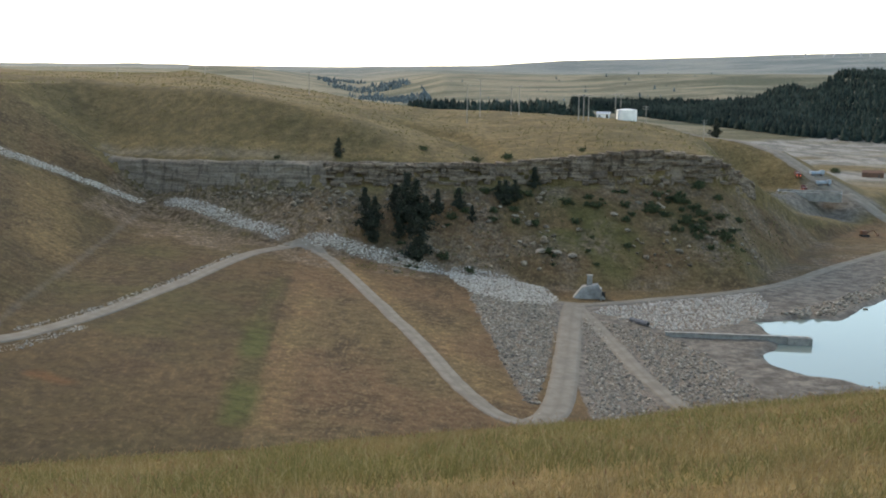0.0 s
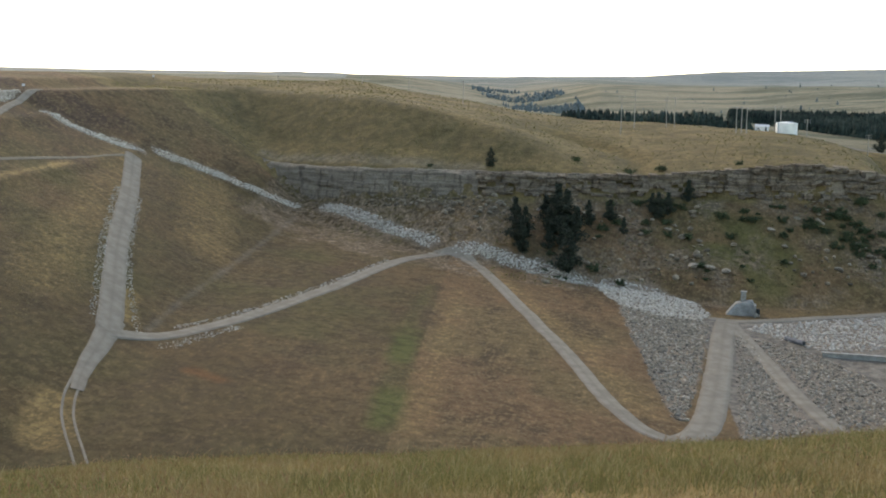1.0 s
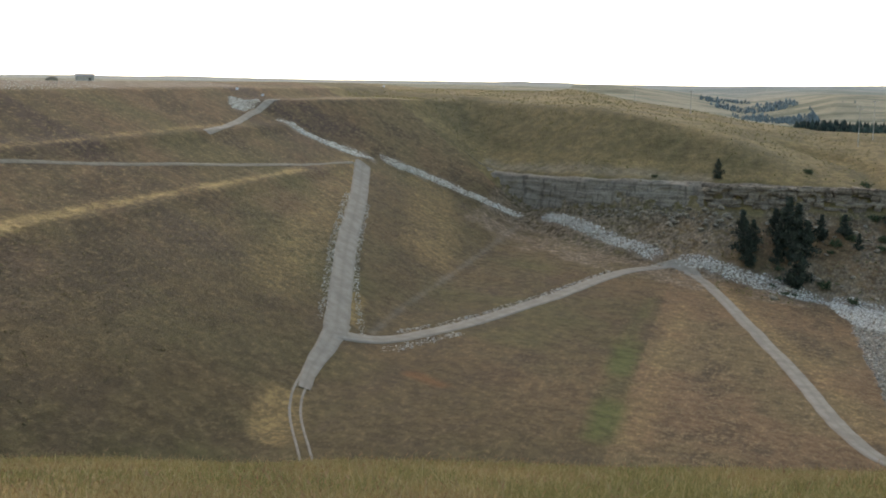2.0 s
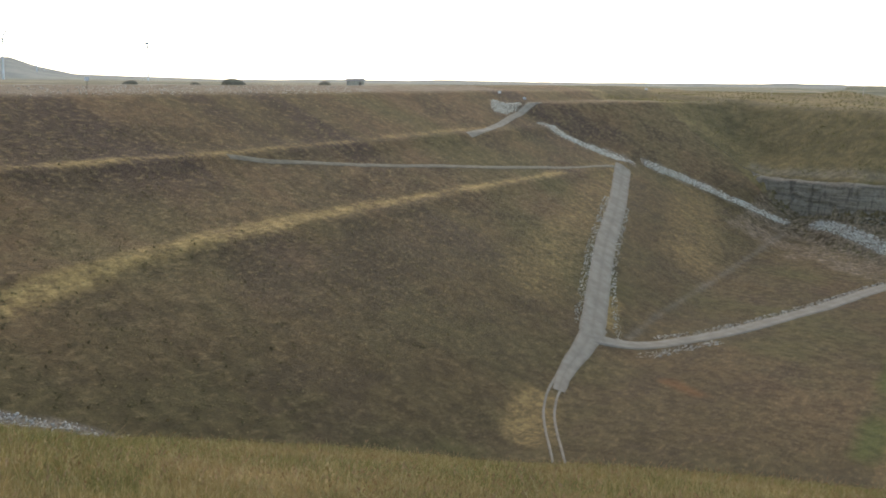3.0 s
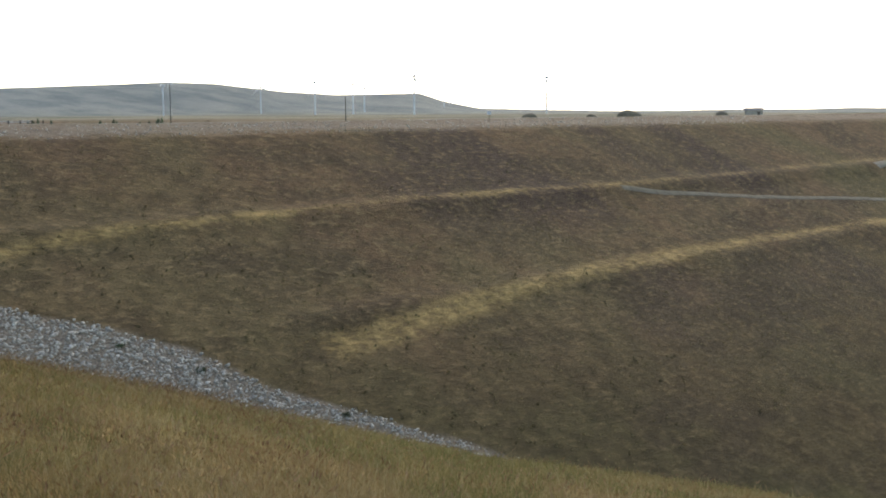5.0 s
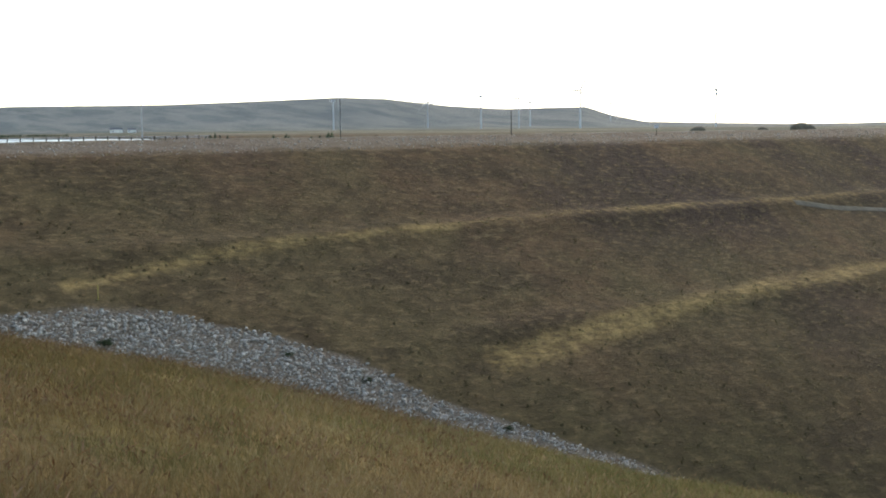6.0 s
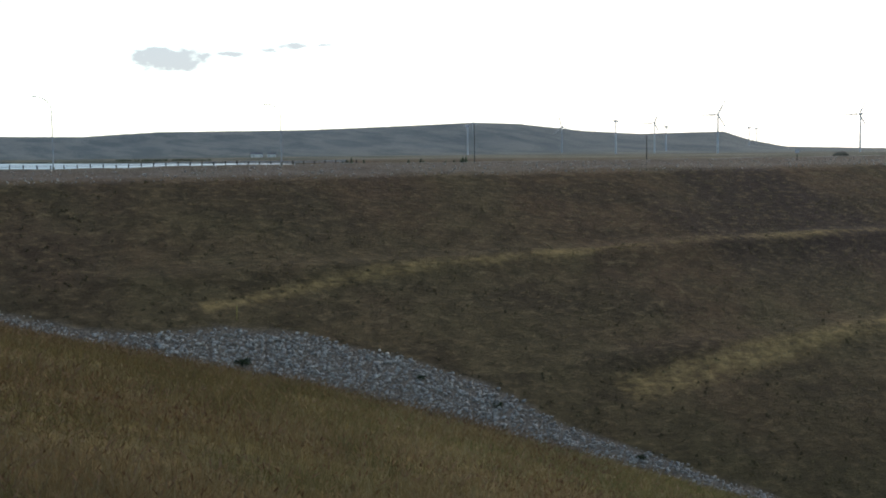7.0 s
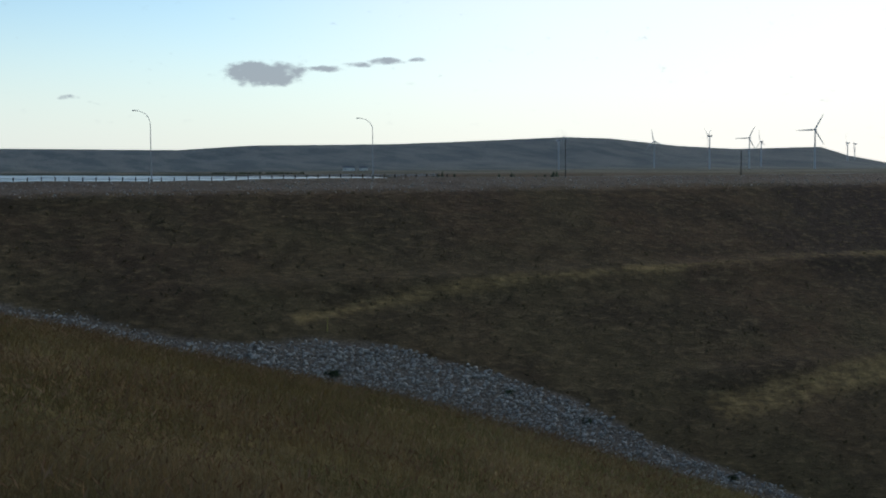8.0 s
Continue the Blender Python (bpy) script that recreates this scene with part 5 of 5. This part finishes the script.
part("boom", rod((1.0, 0, 1.6), (4.2, 0, 2.8), 0.25, 0.2, 6), RUSTY, digger)
part("stick", rod((4.2, 0, 2.8), (6.0, 0, 0.8), 0.2, 0.15, 6), RUSTY, digger)
part("bucket", box(6.2, 0, 0.1, 1.0, 1.2, 0.9, 0.1), RUSTY, digger)
small_building("barn", -19.7, 860, 14, 7, 3, 1.6, RUSTY, RUSTY, "low brown shed on the dry flat", "barn")
ox, oy = on_ray(-18.05, 880)
oak = copy_thing(shrubs[0], pose(ox, oy, ground(ox, oy), 0, 0, 10) @ Matrix.Scale(2.2, 4))
tagged(oak, "round dark tree on the dry river flat", "tree")
oak2 = copy_thing(pines[1], pose(*on_ray(-12.7, 700), ground(*on_ray(-12.7, 700))))
tagged(oak2, "small dark pine beside the haul road", "tree")


# ---- the near grass ----
def tall_grass(count, seed):
    rng = np.random.default_rng(seed)
    az = rng.uniform(-24, 93, count)
    r = rng.random(count)
    d = 5.0 + 45 * r ** 1.35
    tuft = rng.integers(0, count // 9, count)
    tr = np.random.default_rng(seed + 1)
    taz, td = tr.uniform(-24, 93, count // 9), 5.0 + 45 * tr.random(count // 9) ** 1.35
    clumped = rng.random(count) < 0.6
    az = np.where(clumped, taz[tuft] + rng.normal(0, 9, count) / td[tuft], az)
    d = np.where(clumped, td[tuft] + rng.normal(0, 0.14, count), d)
    x, y = -d * np.sin(np.radians(az)), d * np.cos(np.radians(az))
    z = land(x, y) + EYE
    h = rng.uniform(0.10, 0.36, count) * (0.80 + 0.50 * waves(x, y, 2.6, 80, 2))
    lean = rng.normal(0, 0.6, (count, 2)) * h[:, None] + np.array([0.10, -0.03]) * h[:, None]
    turn = rng.uniform(0, math.pi, count)
    half = (rng.uniform(0.002, 0.0048, count) * (1 + d / 22))[:, None]
    side = np.column_stack([np.cos(turn), np.sin(turn), np.zeros(count)]) * half
    root = np.column_stack([x, y, z - 0.03])
    mid = root + np.column_stack([lean * 0.3, h * 0.6])
    tip = root + np.column_stack([lean, h])
    v = np.stack([root - side, root + side, mid + side * 0.7, mid - side * 0.7, tip], 1).reshape(-1, 3)
    k = np.arange(count)[:, None] * 5
    f = np.vstack([k + [0, 1, 2], k + [0, 2, 3], k + [3, 2, 4]])
    tagged(new("grass", tri_mesh("grass", v, f, GRASS)), "tall olive and straw-coloured grass on the near slope", "grass", kind="stuff")
    pick = rng.random(count) < np.where(waves(x, y, 6, 81, 2) > 0, 0.24, 0.07) * np.where(az > 55, 2.6, 0.8)
    t, hh, s2 = tip[pick], (h[pick] * 0.17)[:, None], side[pick] * 1.4
    up = np.column_stack([lean[pick] * 0.25, hh])
    sv = np.stack([t - up * 0.6, t + s2, t + up, t - s2], 1).reshape(-1, 3)
    k = np.arange(len(t))[:, None] * 4
    tagged(new("seed_heads", tri_mesh("seed_heads", sv, np.vstack([k + [0, 1, 2], k + [0, 2, 3]]), SEED)), "reddish brown seed heads of the tall grass", "grass", kind="stuff")


tall_grass(270000, 5)


# tufts that roughen the dam face
def face_tufts(count, seed):
    rng = np.random.default_rng(seed)
    az, r = rng.uniform(-8, 90, count), rng.random(count)
    d = 135 + 330 * r
    x, y = -d * np.sin(np.radians(az)), d * np.cos(np.radians(az))
    w, z = across(x, y), land(x, y)
    ok = (w < 184) & (z > -48) & (y < cliff_line(x) - 45)
    for line, half in ((UP_ROAD, 3.6), (BENCH_ROAD, 3.1), (DOWN_ROAD, 3.1), (TOE_ROAD, 4.5), (THIN_ROAD, 1.6), (TRACK, 1.6), (GREEN_RUN, 4.0)):
        ok &= clear_of(x, y, line)[0] > half
    for line, w0, w1 in GROIN:
        ok &= clear_of(x, y, line)[0] > max(w0, w1)
    for ring in STONE_FIELDS + [RIPRAP_BED]:
        ok &= signed(x, y, ring) < -0.6
    x, y, z = x[ok], y[ok], z[ok] + EYE
    n = len(x)
    s = rng.uniform(0.14, 0.36, n)
    a = rng.uniform(0, 6.283, n)
    root = np.column_stack([x, y, z - 0.03])
    ring = [root + np.column_stack([s * np.cos(a + k * 2.09), s * np.sin(a + k * 2.09), 0 * s]) for k in range(3)]
    tip = root + np.column_stack([rng.normal(0, 0.1, n), rng.normal(0, 0.1, n), s * rng.uniform(0.5, 1.0, n)])
    v = np.stack(ring + [tip], 1).reshape(-1, 3)
    k = np.arange(n)[:, None] * 4
    f = np.vstack([k + [0, 1, 3], k + [1, 2, 3], k + [2, 0, 3]])
    tagged(new("grass_tufts", tri_mesh("grass_tufts", v, f, TUFT)), "short brown and straw tufts over the dam face", "grass", kind="stuff")


face_tufts(26000, 6)


# tussocks and low brush over the far bank and upland
def bank_tufts(count, seed):
    rng = np.random.default_rng(seed)
    az, d = rng.uniform(-16, 26, count), rng.uniform(375, 720, count)
    x, y = -d * np.sin(np.radians(az)), d * np.cos(np.radians(az))
    z, back = land(x, y), y - cliff_line(x)
    ok = (across(x, y) < 178) & (z > -66) & ((back > 6) | ((back < -7) & (back > -62) & (x > -34))) & (waves(x, y, 19, 83, 3) > rng.uniform(-0.75, 0.35, count))
    ok &= clear_of(x, y, FAR_ROAD)[0] > 7
    x, y, z = x[ok], y[ok], z[ok] + EYE
    n = len(x)
    s = 0.16 + 0.45 * rng.random(n) ** 3.5
    V = []
    for k in range(4):
        a = rng.uniform(0, 6.283, n)
        root = np.column_stack([x + 0.5 * s * np.cos(a * 2), y + 0.5 * s * np.sin(a * 2), z - 0.05])
        side = np.column_stack([np.cos(a), np.sin(a), 0 * a]) * (s * 0.55)[:, None]
        V += [root - side, root + side, root + np.column_stack([rng.normal(0, 0.25, n) * s, rng.normal(0, 0.25, n) * s, s * rng.uniform(0.6, 1.1, n)])]
    v = np.stack(V, 1).reshape(-1, 3)
    k = np.arange(n)[:, None] * 12
    f = np.vstack([k + [3 * q, 3 * q + 1, 3 * q + 2] for q in range(4)])
    tagged(new("grass_tufts", tri_mesh("grass_tufts", v, f, TUSSOCK)), "olive tussocks over the far bank and upland", "grass", kind="stuff")


bank_tufts(60000, 7)

# single stones of the near riprap, those beside the hill's edge
near_shapes = [mesh_of("stone", v, f, STONE) for v, f in SHAPES]
rng = np.random.default_rng(90)
px, py = scatter_in(RIPRAP_RIM[4:10] + [(0.95 * x, 0.94 * y) for x, y in RIPRAP_RIM[9:3:-1]], 300, 91)
for x, y in zip(px[:300], py[:300]):
    ob = new("stone", near_shapes[rng.integers(8)])
    ob.parent = near_bed
    s = rng.uniform(0.35, 0.75)
    ob.matrix_basis = pose(x, y, ground(x, y) + 0.22 * s, rng.uniform(-20, 20), rng.uniform(-20, 20), rng.uniform(0, 360)) @ Matrix.Scale(s, 4)
